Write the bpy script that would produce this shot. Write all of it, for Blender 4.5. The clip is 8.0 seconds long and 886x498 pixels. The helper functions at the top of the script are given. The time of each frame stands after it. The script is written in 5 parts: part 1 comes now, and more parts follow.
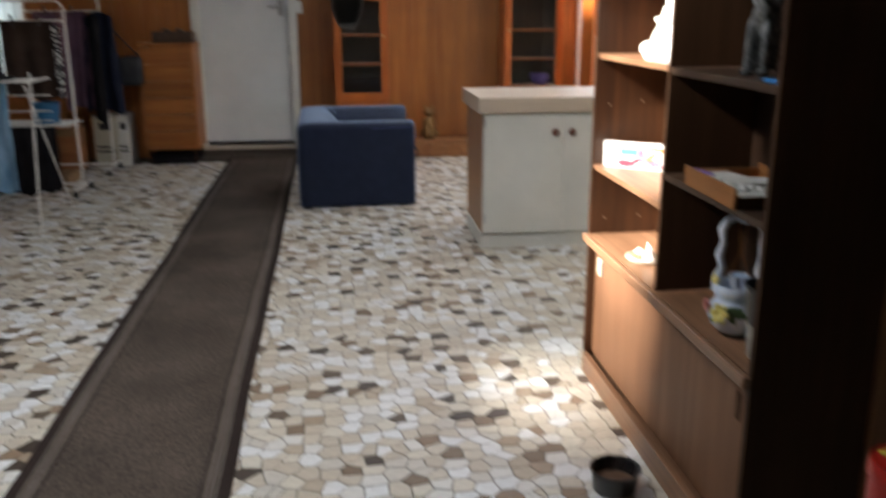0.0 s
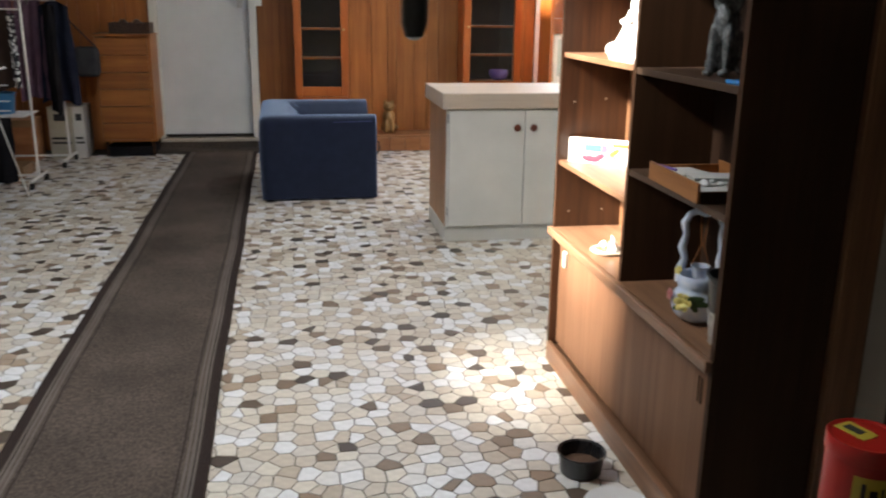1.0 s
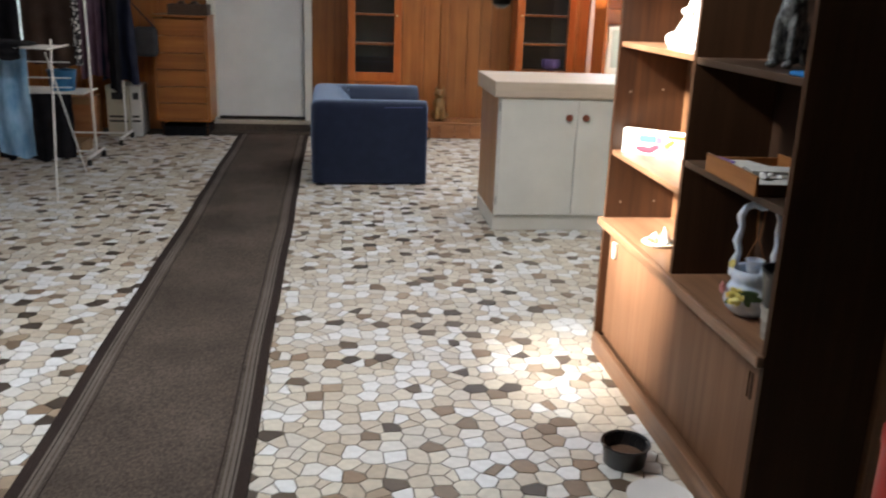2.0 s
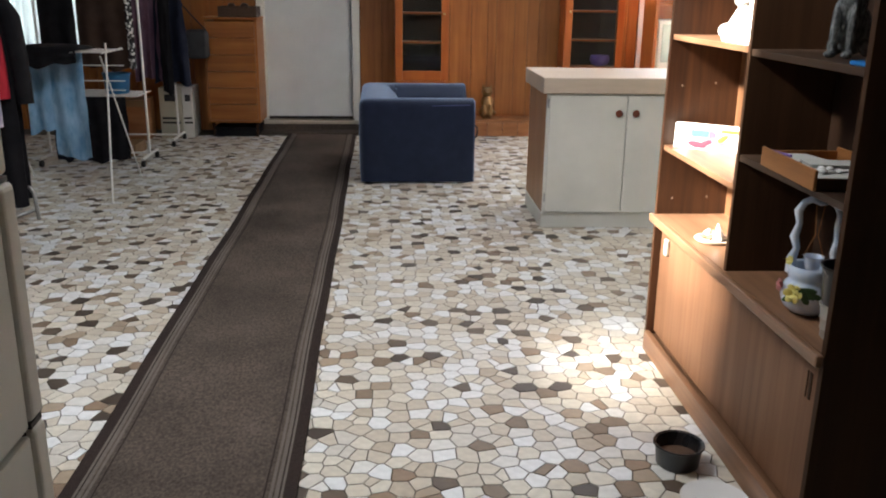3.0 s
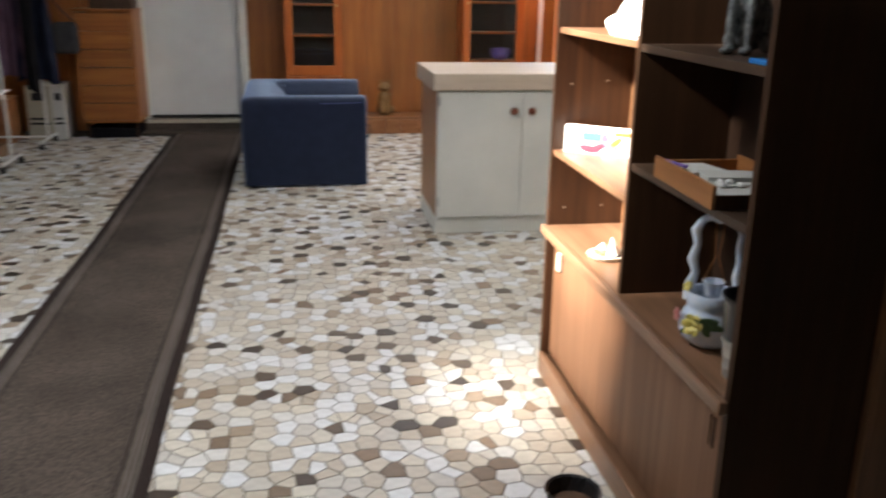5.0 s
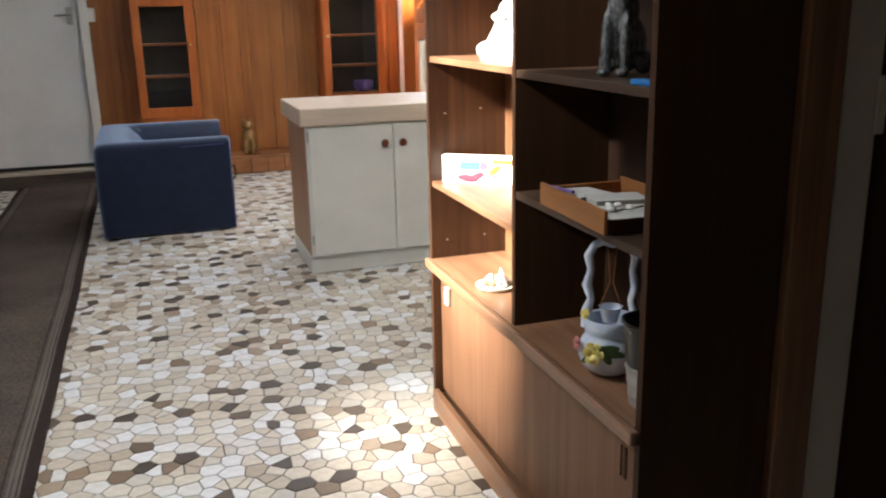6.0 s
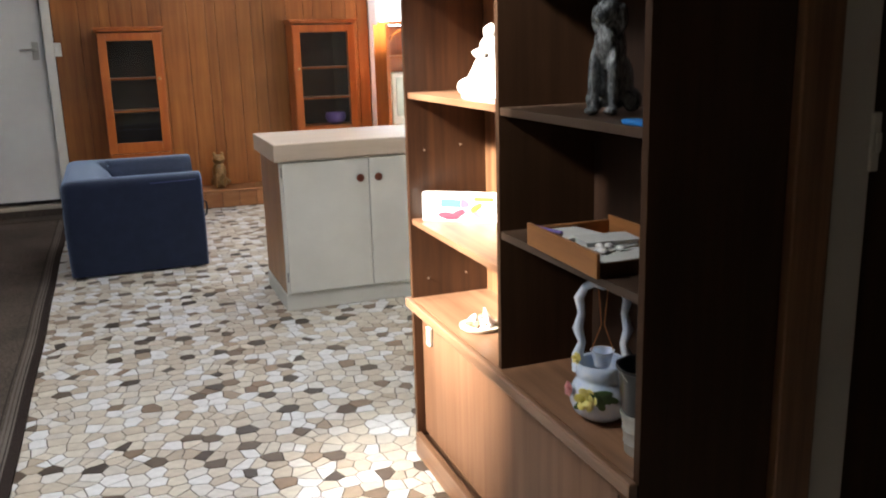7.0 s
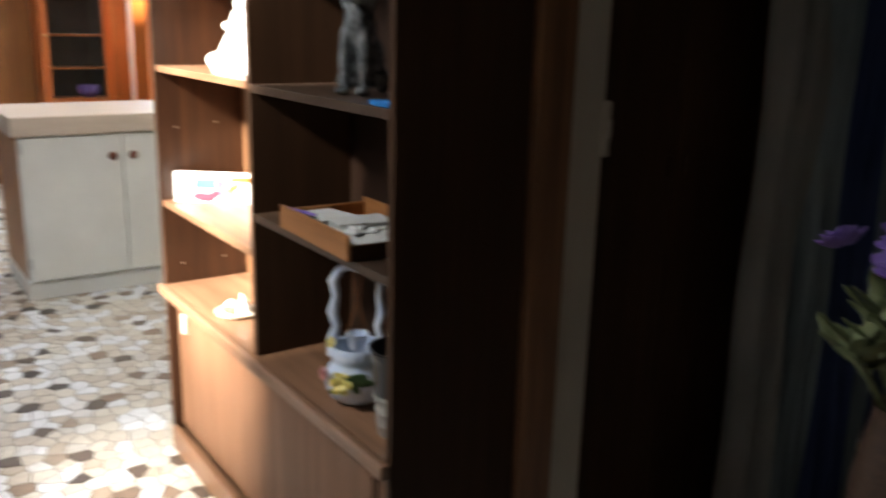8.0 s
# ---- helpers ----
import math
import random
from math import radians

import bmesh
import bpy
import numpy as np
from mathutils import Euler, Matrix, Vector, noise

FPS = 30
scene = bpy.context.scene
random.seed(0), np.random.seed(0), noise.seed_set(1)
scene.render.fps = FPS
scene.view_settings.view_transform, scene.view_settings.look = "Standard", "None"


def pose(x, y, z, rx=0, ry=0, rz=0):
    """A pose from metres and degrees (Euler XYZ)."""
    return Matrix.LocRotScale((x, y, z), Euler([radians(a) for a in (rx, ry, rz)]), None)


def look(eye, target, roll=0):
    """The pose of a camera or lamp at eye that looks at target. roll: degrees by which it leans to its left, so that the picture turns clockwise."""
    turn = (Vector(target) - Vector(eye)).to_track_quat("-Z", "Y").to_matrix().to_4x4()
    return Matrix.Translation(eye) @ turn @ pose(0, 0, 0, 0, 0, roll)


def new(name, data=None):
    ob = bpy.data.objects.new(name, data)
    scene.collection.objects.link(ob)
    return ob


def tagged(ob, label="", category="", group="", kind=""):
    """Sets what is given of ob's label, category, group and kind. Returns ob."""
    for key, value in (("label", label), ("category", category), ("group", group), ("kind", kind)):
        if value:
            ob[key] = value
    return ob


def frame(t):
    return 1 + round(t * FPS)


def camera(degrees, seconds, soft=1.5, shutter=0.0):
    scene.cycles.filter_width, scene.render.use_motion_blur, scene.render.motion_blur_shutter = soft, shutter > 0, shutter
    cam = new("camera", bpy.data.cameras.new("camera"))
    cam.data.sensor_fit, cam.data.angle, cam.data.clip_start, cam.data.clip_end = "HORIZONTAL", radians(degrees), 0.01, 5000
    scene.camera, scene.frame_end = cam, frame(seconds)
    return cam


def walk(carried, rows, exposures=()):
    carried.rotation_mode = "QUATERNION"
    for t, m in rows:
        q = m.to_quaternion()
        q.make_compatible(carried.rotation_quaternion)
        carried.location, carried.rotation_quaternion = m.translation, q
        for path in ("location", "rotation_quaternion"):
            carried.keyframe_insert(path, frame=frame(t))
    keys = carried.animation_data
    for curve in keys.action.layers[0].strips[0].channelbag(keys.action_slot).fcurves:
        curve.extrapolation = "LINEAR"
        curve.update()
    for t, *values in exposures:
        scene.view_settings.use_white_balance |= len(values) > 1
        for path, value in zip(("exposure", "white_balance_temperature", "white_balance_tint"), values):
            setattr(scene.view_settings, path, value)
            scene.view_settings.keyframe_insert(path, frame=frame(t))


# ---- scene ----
cam = camera(54.6, 8.0, soft=2.0, shutter=0.5)
PATH = [
    (0, (0.005, -1.129, 1.333), (0.230, 0.784, 0.797), -0.2),
    (0.2, (-0.001, -1.158, 1.323), (0.333, 0.722, 0.731), -0.4),
    (0.5, (-0.009, -1.164, 1.338), (0.415, 0.700, 0.753), -0.4),
    (0.8, (-0.041, -1.186, 1.347), (0.333, 0.696, 0.785), 0.4),
    (1, (-0.064, -1.195, 1.345), (0.269, 0.700, 0.797), 0.8),
    (1.2, (-0.072, -1.203, 1.351), (0.218, 0.699, 0.803), 0.4),
    (1.5, (-0.071, -1.197, 1.336), (0.237, 0.703, 0.792), 1.8),
    (1.8, (-0.081, -1.206, 1.352), (0.188, 0.691, 0.779), 2.0),
    (2, (-0.087, -1.204, 1.332), (0.146, 0.699, 0.759), 2.0),
    (2.2, (-0.091, -1.203, 1.325), (0.088, 0.702, 0.745), 1.9),
    (3.3, (-0.085, -1.188, 1.325), (0.016, 0.726, 0.752), 0.7),
    (3.5, (-0.080, -1.190, 1.326), (-0.004, 0.732, 0.779), 0.5),
    (3.8, (-0.053, -1.153, 1.314), (-0.003, 0.779, 0.800), -0.5),
    (4, (-0.035, -1.148, 1.320), (-0.013, 0.796, 0.850), -0.3),
    (4.2, (0.005, -1.087, 1.309), (0.026, 0.868, 0.881), -0.1),
    (4.5, (0.061, -1.018, 1.320), (0.141, 0.930, 0.874), 2.5),
    (4.7, (0.110, -0.980, 1.292), (0.223, 0.956, 0.801), 1.4),
    (5, (0.092, -0.853, 1.313), (0.405, 1.031, 0.721), 1.0),
    (5.2, (0.092, -0.827, 1.313), (0.482, 1.059, 0.778), 1.4),
    (6.3, (0.089, -0.691, 1.308), (0.754, 1.119, 0.776), -1.2),
    (6.5, (0.088, -0.669, 1.307), (0.781, 1.131, 0.778), -0.6),
    (6.8, (0.089, -0.670, 1.324), (0.784, 1.140, 0.830), -1.2),
    (7, (0.087, -0.663, 1.327), (0.755, 1.164, 0.862), -1.6),
    (7.2, (0.088, -0.659, 1.321), (0.758, 1.169, 0.862), -1.3),
    (7.5, (0.099, -0.654, 1.327), (0.876, 1.129, 0.862), -0.2),
    (7.8, (0.119, -0.661, 1.331), (1.106, 1.007, 0.839), 0.7),
    (8, (0.150, -0.655, 1.322), (1.266, 0.925, 0.813), 1.5),
]
walk(cam, [(t, look(eye, target, roll)) for t, eye, target, roll in PATH], exposures=[(0, 2.72), (0.3, 2.9), (0.8, 3.05), (2.0, 3.08), (5.0, 3.05), (7.5, 3.05), (8, 3.2)])

# ---- light ----
SUN_UP, SUN_YAW = 33.0, 6.0
world = bpy.data.worlds.new("sky_world")
scene.world = world
world.use_nodes = True
wn = world.node_tree.nodes
wl = world.node_tree.links
sky = wn.new("ShaderNodeTexSky")
sky.sky_type = "NISHITA"
sky.sun_disc = False
sky.sun_elevation = radians(SUN_UP)
sky.sun_rotation = radians(270 - SUN_YAW)
wl.new(sky.outputs["Color"], wn["Background"].inputs["Color"])
wn["Background"].inputs["Strength"].default_value = 0.045

sun_data = bpy.data.lights.new("sun", "SUN")
sun_data.energy, sun_data.angle, sun_data.color = 5.0, radians(6.0), (1.0, 0.94, 0.85)
sun = new("sun", sun_data)
sun.matrix_world = look((-6, 1.2, 6), (-6 + math.cos(radians(SUN_UP)) * math.cos(radians(SUN_YAW)),
                                     1.2 + math.cos(radians(SUN_UP)) * math.sin(radians(SUN_YAW)), 6 - math.sin(radians(SUN_UP))))


WARM, COOL = (1.0, 0.965, 0.91), (0.95, 0.97, 0.98)


def window_light(name, eye, target, wide, high, watts, color=(0.86, 0.93, 1.0), spread=180):
    data = bpy.data.lights.new(name, "AREA")
    data.shape, data.size, data.size_y, data.energy, data.color = "RECTANGLE", wide, high, watts, color
    data.spread = radians(spread)
    ob = new(name, data)
    ob.matrix_world = look(eye, target)
    return ob


window_light("skylight_glow", (-0.80, 1.26, 2.56), (-0.80, 1.261, 0), 0.8, 0.56, 6.5, COOL)
# Added fill over an unseen opening, brightens floor, island and chair.
window_light("overhead_fill", (0.95, 4.5, 2.56), (0.95, 4.501, 0), 1.15, 4.1, 2.9, WARM, 152)
window_light("curtain_window_glow", (-3.2, 7.16, 1.45), (-3.2, 0, 1.45), 0.85, 1.3, 0.4)
window_light("corner_window_glow", (2.75, 7.16, 1.5), (0.9, 4.8, 0.4), 0.7, 1.2, 4.5)


# ---- materials ----
def material(name):
    m = bpy.data.materials.new(name)
    m.use_nodes = True
    return m, m.node_tree.nodes, m.node_tree.links, m.node_tree.nodes["Principled BSDF"]


def surface(name, a, b, rough=0.6, metal=0.0, scale=(6, 6, 6), fine=90.0, bump=0.08, spread=0.12, detail=6.0, spec=0.5, stain=0.25, sheen=0.0):
    """Two tones by stretched noise, a large stain, fine grain in the relief and gloss, and a small change from object to object."""
    m, n, k, p = material(name)
    tc = n.new("ShaderNodeTexCoord")
    mp = n.new("ShaderNodeMapping")
    mp.inputs["Scale"].default_value = scale
    k.new(tc.outputs["Object"], mp.inputs["Vector"])
    oi = n.new("ShaderNodeObjectInfo")
    shift = n.new("ShaderNodeVectorMath")
    shift.operation = "ADD"
    k.new(mp.outputs["Vector"], shift.inputs[0])
    far = n.new("ShaderNodeMath")
    far.operation = "MULTIPLY"
    far.inputs[1].default_value = 37.0
    k.new(oi.outputs["Random"], far.inputs[0])
    k.new(far.outputs[0], shift.inputs[1])
    grain = n.new("ShaderNodeTexNoise")
    grain.inputs["Scale"].default_value, grain.inputs["Detail"].default_value, grain.inputs["Roughness"].default_value = 1.0, detail, 0.62
    k.new(shift.outputs[0], grain.inputs["Vector"])
    ramp = n.new("ShaderNodeValToRGB")
    ramp.color_ramp.elements[0].position, ramp.color_ramp.elements[1].position = 0.32, 0.68
    ramp.color_ramp.elements[0].color, ramp.color_ramp.elements[1].color = (*a, 1), (*b, 1)
    k.new(grain.outputs["Fac"], ramp.inputs["Fac"])
    big = n.new("ShaderNodeTexNoise")
    big.inputs["Scale"].default_value, big.inputs["Detail"].default_value = 2.3, 3.0
    k.new(tc.outputs["Object"], big.inputs["Vector"])
    tone = n.new("ShaderNodeMapRange")
    tone.inputs["From Min"].default_value, tone.inputs["From Max"].default_value = 0.3, 0.7
    tone.inputs["To Min"].default_value, tone.inputs["To Max"].default_value = 1.0 - stain, 1.0
    k.new(big.outputs["Fac"], tone.inputs["Value"])
    vary = n.new("ShaderNodeMapRange")
    vary.inputs["To Min"].default_value, vary.inputs["To Max"].default_value = 1.0 - spread, 1.0 + spread
    k.new(oi.outputs["Random"], vary.inputs["Value"])
    both = n.new("ShaderNodeMath")
    both.operation = "MULTIPLY"
    k.new(tone.outputs[0], both.inputs[0])
    k.new(vary.outputs[0], both.inputs[1])
    mul = n.new("ShaderNodeVectorMath")
    mul.operation = "SCALE"
    k.new(ramp.outputs["Color"], mul.inputs[0])
    k.new(both.outputs[0], mul.inputs["Scale"])
    k.new(mul.outputs[0], p.inputs["Base Color"])
    dust = n.new("ShaderNodeTexNoise")
    dust.inputs["Scale"].default_value, dust.inputs["Detail"].default_value = fine, 4.0
    k.new(tc.outputs["Object"], dust.inputs["Vector"])
    mixed = n.new("ShaderNodeMath")
    mixed.operation = "ADD"
    k.new(grain.outputs["Fac"], mixed.inputs[0])
    k.new(dust.outputs["Fac"], mixed.inputs[1])
    bp = n.new("ShaderNodeBump")
    bp.inputs["Strength"].default_value, bp.inputs["Distance"].default_value = bump, 0.004
    k.new(mixed.outputs[0], bp.inputs["Height"])
    k.new(bp.outputs["Normal"], p.inputs["Normal"])
    rg = n.new("ShaderNodeMapRange")
    rg.inputs["To Min"].default_value, rg.inputs["To Max"].default_value = max(0.03, rough - 0.1), min(1.0, rough + 0.12)
    k.new(big.outputs["Fac"], rg.inputs["Value"])
    k.new(rg.outputs[0], p.inputs["Roughness"])
    p.inputs["Metallic"].default_value = metal
    p.inputs["Specular IOR Level"].default_value = spec
    p.inputs["Sheen Weight"].default_value = sheen
    p.inputs["Sheen Roughness"].default_value = 0.5
    p.inputs["Sheen Tint"].default_value = (0.50, 0.68, 1.0, 1)
    return m


def stone_tiles(name, single, dark):
    """Mosaic pieces, one tone a piece: cream, white and tan, or dark brown."""
    m, n, k, p = material(name)
    if single:
        src = n.new("ShaderNodeObjectInfo").outputs["Random"]
    else:
        src = n.new("ShaderNodeNewGeometry").outputs["Random Per Island"]
    ramp = n.new("ShaderNodeValToRGB")
    cr = ramp.color_ramp
    cr.interpolation = "CONSTANT"
    tones = [(0.0, (0.338, 0.263, 0.188)), (0.03, (0.432, 0.367, 0.287)), (0.08, (0.498, 0.446, 0.367)), (0.20, (0.545, 0.498, 0.418)), (0.40, (0.600, 0.565, 0.485)),
             (0.58, (0.536, 0.512, 0.465)), (0.66, (0.639, 0.634, 0.611)), (0.80, (0.696, 0.714, 0.728))]
    if dark:
        tones = [(0.0, (0.060, 0.044, 0.033)), (0.38, (0.105, 0.074, 0.052)), (0.66, (0.19, 0.135, 0.090)), (0.90, (0.25, 0.175, 0.115))]
    cr.elements[0].position, cr.elements[0].color = 0.0, (*tones[0][1], 1)
    cr.elements[1].position, cr.elements[1].color = tones[1][0], (*tones[1][1], 1)
    for pos, c in tones[2:]:
        cr.elements.new(pos).color = (*c, 1)
    k.new(src, ramp.inputs["Fac"])
    tc = n.new("ShaderNodeTexCoord")
    cloud = n.new("ShaderNodeTexNoise")
    cloud.inputs["Scale"].default_value, cloud.inputs["Detail"].default_value = 34.0, 6.0
    k.new(tc.outputs["Object"], cloud.inputs["Vector"])
    tone = n.new("ShaderNodeMapRange")
    tone.inputs["From Min"].default_value, tone.inputs["From Max"].default_value = 0.25, 0.75
    tone.inputs["To Min"].default_value, tone.inputs["To Max"].default_value = 0.82, 1.08
    k.new(cloud.outputs["Fac"], tone.inputs["Value"])
    mul = n.new("ShaderNodeVectorMath")
    mul.operation = "SCALE"
    k.new(ramp.outputs["Color"], mul.inputs[0])
    k.new(tone.outputs[0], mul.inputs["Scale"])
    k.new(mul.outputs[0], p.inputs["Base Color"])
    wear = n.new("ShaderNodeTexNoise")
    wear.inputs["Scale"].default_value, wear.inputs["Detail"].default_value = 3.0, 4.0
    k.new(tc.outputs["Object"], wear.inputs["Vector"])
    rg = n.new("ShaderNodeMapRange")
    rg.inputs["To Min"].default_value, rg.inputs["To Max"].default_value = 0.30, 0.58
    k.new(wear.outputs["Fac"], rg.inputs["Value"])
    k.new(rg.outputs[0], p.inputs["Roughness"])
    bp = n.new("ShaderNodeBump")
    bp.inputs["Strength"].default_value, bp.inputs["Distance"].default_value = 0.12, 0.003
    k.new(cloud.outputs["Fac"], bp.inputs["Height"])
    k.new(bp.outputs["Normal"], p.inputs["Normal"])
    return m


def patterned(name, a, b, scale):
    """Blotchy two-tone print."""
    m, n, k, p = material(name)
    tc = n.new("ShaderNodeTexCoord")
    v = n.new("ShaderNodeTexVoronoi")
    v.inputs["Scale"].default_value = scale
    k.new(tc.outputs["Object"], v.inputs["Vector"])
    ramp = n.new("ShaderNodeValToRGB")
    ramp.color_ramp.interpolation = "CONSTANT"
    ramp.color_ramp.elements[0].color = (*a, 1)
    ramp.color_ramp.elements[1].position, ramp.color_ramp.elements[1].color = 0.45, (*b, 1)
    k.new(v.outputs["Distance"], ramp.inputs["Fac"])
    k.new(ramp.outputs["Color"], p.inputs["Base Color"])
    p.inputs["Roughness"].default_value = 0.9
    return m


def sheer(name):
    m, n, k, p = material(name)
    n.remove(p)
    d = n.new("ShaderNodeBsdfDiffuse")
    t = n.new("ShaderNodeBsdfTranslucent")
    d.inputs["Color"].default_value = (0.78, 0.80, 0.80, 1)
    t.inputs["Color"].default_value = (0.80, 0.84, 0.84, 1)
    mix = n.new("ShaderNodeMixShader")
    mix.inputs["Fac"].default_value = 0.6
    k.new(d.outputs[0], mix.inputs[1])
    k.new(t.outputs[0], mix.inputs[2])
    k.new(mix.outputs[0], n["Material Output"].inputs["Surface"])
    return m


def glass(name, tint=(0.9, 0.95, 0.95)):
    m, n, k, p = material(name)
    p.inputs["Base Color"].default_value = (*tint, 1)
    p.inputs["Roughness"].default_value = 0.02
    p.inputs["Transmission Weight"].default_value = 1.0
    p.inputs["IOR"].default_value = 1.45
    return m


def glow(name, color, strength):
    m, n, k, p = material(name)
    n.remove(p)
    e = n.new("ShaderNodeEmission")
    e.inputs["Color"].default_value, e.inputs["Strength"].default_value = (*color, 1), strength
    k.new(e.outputs[0], n["Material Output"].inputs["Surface"])
    return m


M_TILE_ONE, M_TILE_ONE_DARK = stone_tiles("pale_stone_piece", True, False), stone_tiles("dark_stone_piece", True, True)
M_TILE_ALL, M_TILE_ALL_DARK = stone_tiles("pale_stone_mosaic", False, False), stone_tiles("dark_stone_mosaic", False, True)
M_GROUT = surface("grout", (0.055, 0.046, 0.037), (0.092, 0.078, 0.063), 0.9, scale=(30, 30, 30))
M_PANEL = surface("panel_wood", (0.28, 0.087, 0.014), (0.44, 0.163, 0.036), 0.42, scale=(26, 26, 1.1), bump=0.10, spread=0.14, stain=0.3)
M_GROOVE = surface("groove_dark", (0.035, 0.015, 0.006), (0.06, 0.028, 0.012), 0.8)
M_TEAK = surface("teak_veneer_upright", (0.120, 0.052, 0.022), (0.255, 0.122, 0.057), 0.42, scale=(46, 46, 1.7), bump=0.06, spread=0.05, stain=0.2)
M_TEAKH = surface("teak_veneer_flat", (0.145, 0.070, 0.036), (0.275, 0.145, 0.080), 0.38, scale=(30, 1.4, 30), bump=0.06, spread=0.05, stain=0.2)
# Dark teak; on the bookcase it carries the near end's shade.
M_TEAKD = surface("dark_shaded_teak", (0.038, 0.0185, 0.0095), (0.066, 0.031, 0.0155), 0.62, scale=(30, 30, 1.3), bump=0.05, spread=0.05, spec=0.15)
# Darker teak, mottled by broad noise.
M_TEAKB = surface("mottled_teak_end", (0.038, 0.0135, 0.005), (0.112, 0.045, 0.0175), 0.40, scale=(32, 32, 1.6), bump=0.07, spread=0.05, stain=0.5)
M_TEAKS = surface("smooth_teak_door", (0.130, 0.058, 0.028), (0.210, 0.104, 0.056), 0.55, scale=(26, 26, 0.9), bump=0.05, spread=0.05, stain=0.3, spec=0.3)
# Flat teak again with the near bay's shade in the colour.
M_SHELFD = surface("shaded_teak_shelf", (0.050, 0.029, 0.018), (0.088, 0.053, 0.034), 0.38, scale=(30, 1.4, 30), bump=0.06, spread=0.05, stain=0.3)
# Shaded copy of the back's teak, for the unlit near bay.
M_TEAKM = surface("shaded_teak_back", (0.021, 0.0095, 0.0048), (0.040, 0.018, 0.0085), 0.5, scale=(46, 46, 1.7), bump=0.06)
M_ORANGE = surface("orange_pine", (0.36, 0.082, 0.012), (0.50, 0.142, 0.027), 0.36, scale=(24, 24, 1.2), bump=0.05, spread=0.06, stain=0.15)
M_CHEST = surface("drawer_wood", (0.28, 0.090, 0.017), (0.40, 0.150, 0.032), 0.42, scale=(1.4, 24, 24), bump=0.06, spread=0.10, stain=0.2)
M_TRAY = surface("tray_wood", (0.27, 0.105, 0.032), (0.42, 0.185, 0.062), 0.45, scale=(26, 2, 26), bump=0.06)
# Lighter wood: light falling on the island's left side, in the colour.
M_SIDE = surface("lit_wood_panel", (0.33, 0.155, 0.060), (0.47, 0.245, 0.105), 0.42, scale=(26, 26, 1.3), bump=0.06, stain=0.2)
M_BRICKY = surface("plinth_wood", (0.27, 0.100, 0.032), (0.42, 0.185, 0.075), 0.5, scale=(3, 12, 12), bump=0.1, spread=0.16)
M_WHITE = surface("white_paint", (0.66, 0.66, 0.62), (0.75, 0.75, 0.71), 0.42, scale=(3, 3, 3), fine=140, bump=0.04, spread=0.02, stain=0.08)
M_DOORW = surface("door_paint", (0.59, 0.61, 0.63), (0.67, 0.69, 0.71), 0.45, scale=(2, 2, 2), fine=120, bump=0.04, spread=0.02, stain=0.1)
M_WALL = surface("wall_paint", (0.60, 0.57, 0.50), (0.68, 0.65, 0.58), 0.8, scale=(2, 2, 2), stain=0.1)
# The side room's lack of light is put into this wall tone.
M_DIMWALL = surface("room_shade_paint", (0.16, 0.135, 0.11), (0.22, 0.185, 0.15), 0.85, scale=(2, 2, 2))
# Cream wall paint with the stub's shade in it; the sill reuses it.
M_STUB = surface("shaded_cream_paint", (0.45, 0.40, 0.33), (0.54, 0.485, 0.40), 0.7, scale=(2, 2, 2), stain=0.1)
M_CEIL = surface("ceiling_paint", (0.62, 0.60, 0.55), (0.70, 0.68, 0.63), 0.9, scale=(2, 2, 2), stain=0.1)
M_SLAB = surface("beige_laminate", (0.55, 0.445, 0.345), (0.63, 0.525, 0.425), 0.40, scale=(3, 30, 30), bump=0.02, spread=0.02, stain=0.1)
# Strong sheen over a very dark base stands in for light on top.
M_FABRIC = surface("blue_upholstery", (0.0075, 0.0100, 0.026), (0.0115, 0.0155, 0.039), 0.95, scale=(14, 14, 14), fine=420, bump=0.35, spread=0.03, spec=0.15, stain=0.15, sheen=0.85)
M_PIPE = surface("blue_seam", (0.06, 0.08, 0.19), (0.08, 0.10, 0.23), 0.95, spec=0.1)
M_KNOB = surface("brown_knob", (0.13, 0.030, 0.014), (0.19, 0.050, 0.024), 0.3, spread=0.04)
M_CHROME = surface("chrome", (0.62, 0.62, 0.62), (0.72, 0.72, 0.72), 0.22, 1.0, bump=0.01, stain=0.05)
M_STEEL = surface("grey_steel", (0.36, 0.36, 0.36), (0.46, 0.46, 0.46), 0.38, 1.0, bump=0.02)
M_ZINC = surface("zinc_sheet", (0.50, 0.50, 0.46), (0.62, 0.62, 0.57), 0.42, 0.6, scale=(30, 30, 30), bump=0.03)
M_BRASS = surface("brass", (0.55, 0.42, 0.20), (0.66, 0.52, 0.28), 0.3, 1.0, bump=0.01)
M_ENAMEL = surface("white_enamel", (0.68, 0.68, 0.66), (0.78, 0.78, 0.76), 0.30, bump=0.01, spread=0.03, stain=0.06)
M_FRIDGE = surface("aged_enamel", (0.60, 0.575, 0.50), (0.68, 0.655, 0.58), 0.38, scale=(4, 4, 4), bump=0.03, spread=0.02, stain=0.15)
M_RUBBER = surface("black_rubber", (0.012, 0.012, 0.012), (0.025, 0.025, 0.025), 0.6)
M_BLACKPL = surface("black_plastic", (0.012, 0.012, 0.014), (0.020, 0.020, 0.022), 0.28, bump=0.02)
M_CHINA = surface("white_china", (0.74, 0.74, 0.73), (0.80, 0.80, 0.79), 0.15, bump=0.01, stain=0.04)
M_JUG = surface("pale_blue_china", (0.52, 0.65, 0.86), (0.84, 0.87, 0.92), 0.14, scale=(22, 22, 22), bump=0.02, stain=0.1)
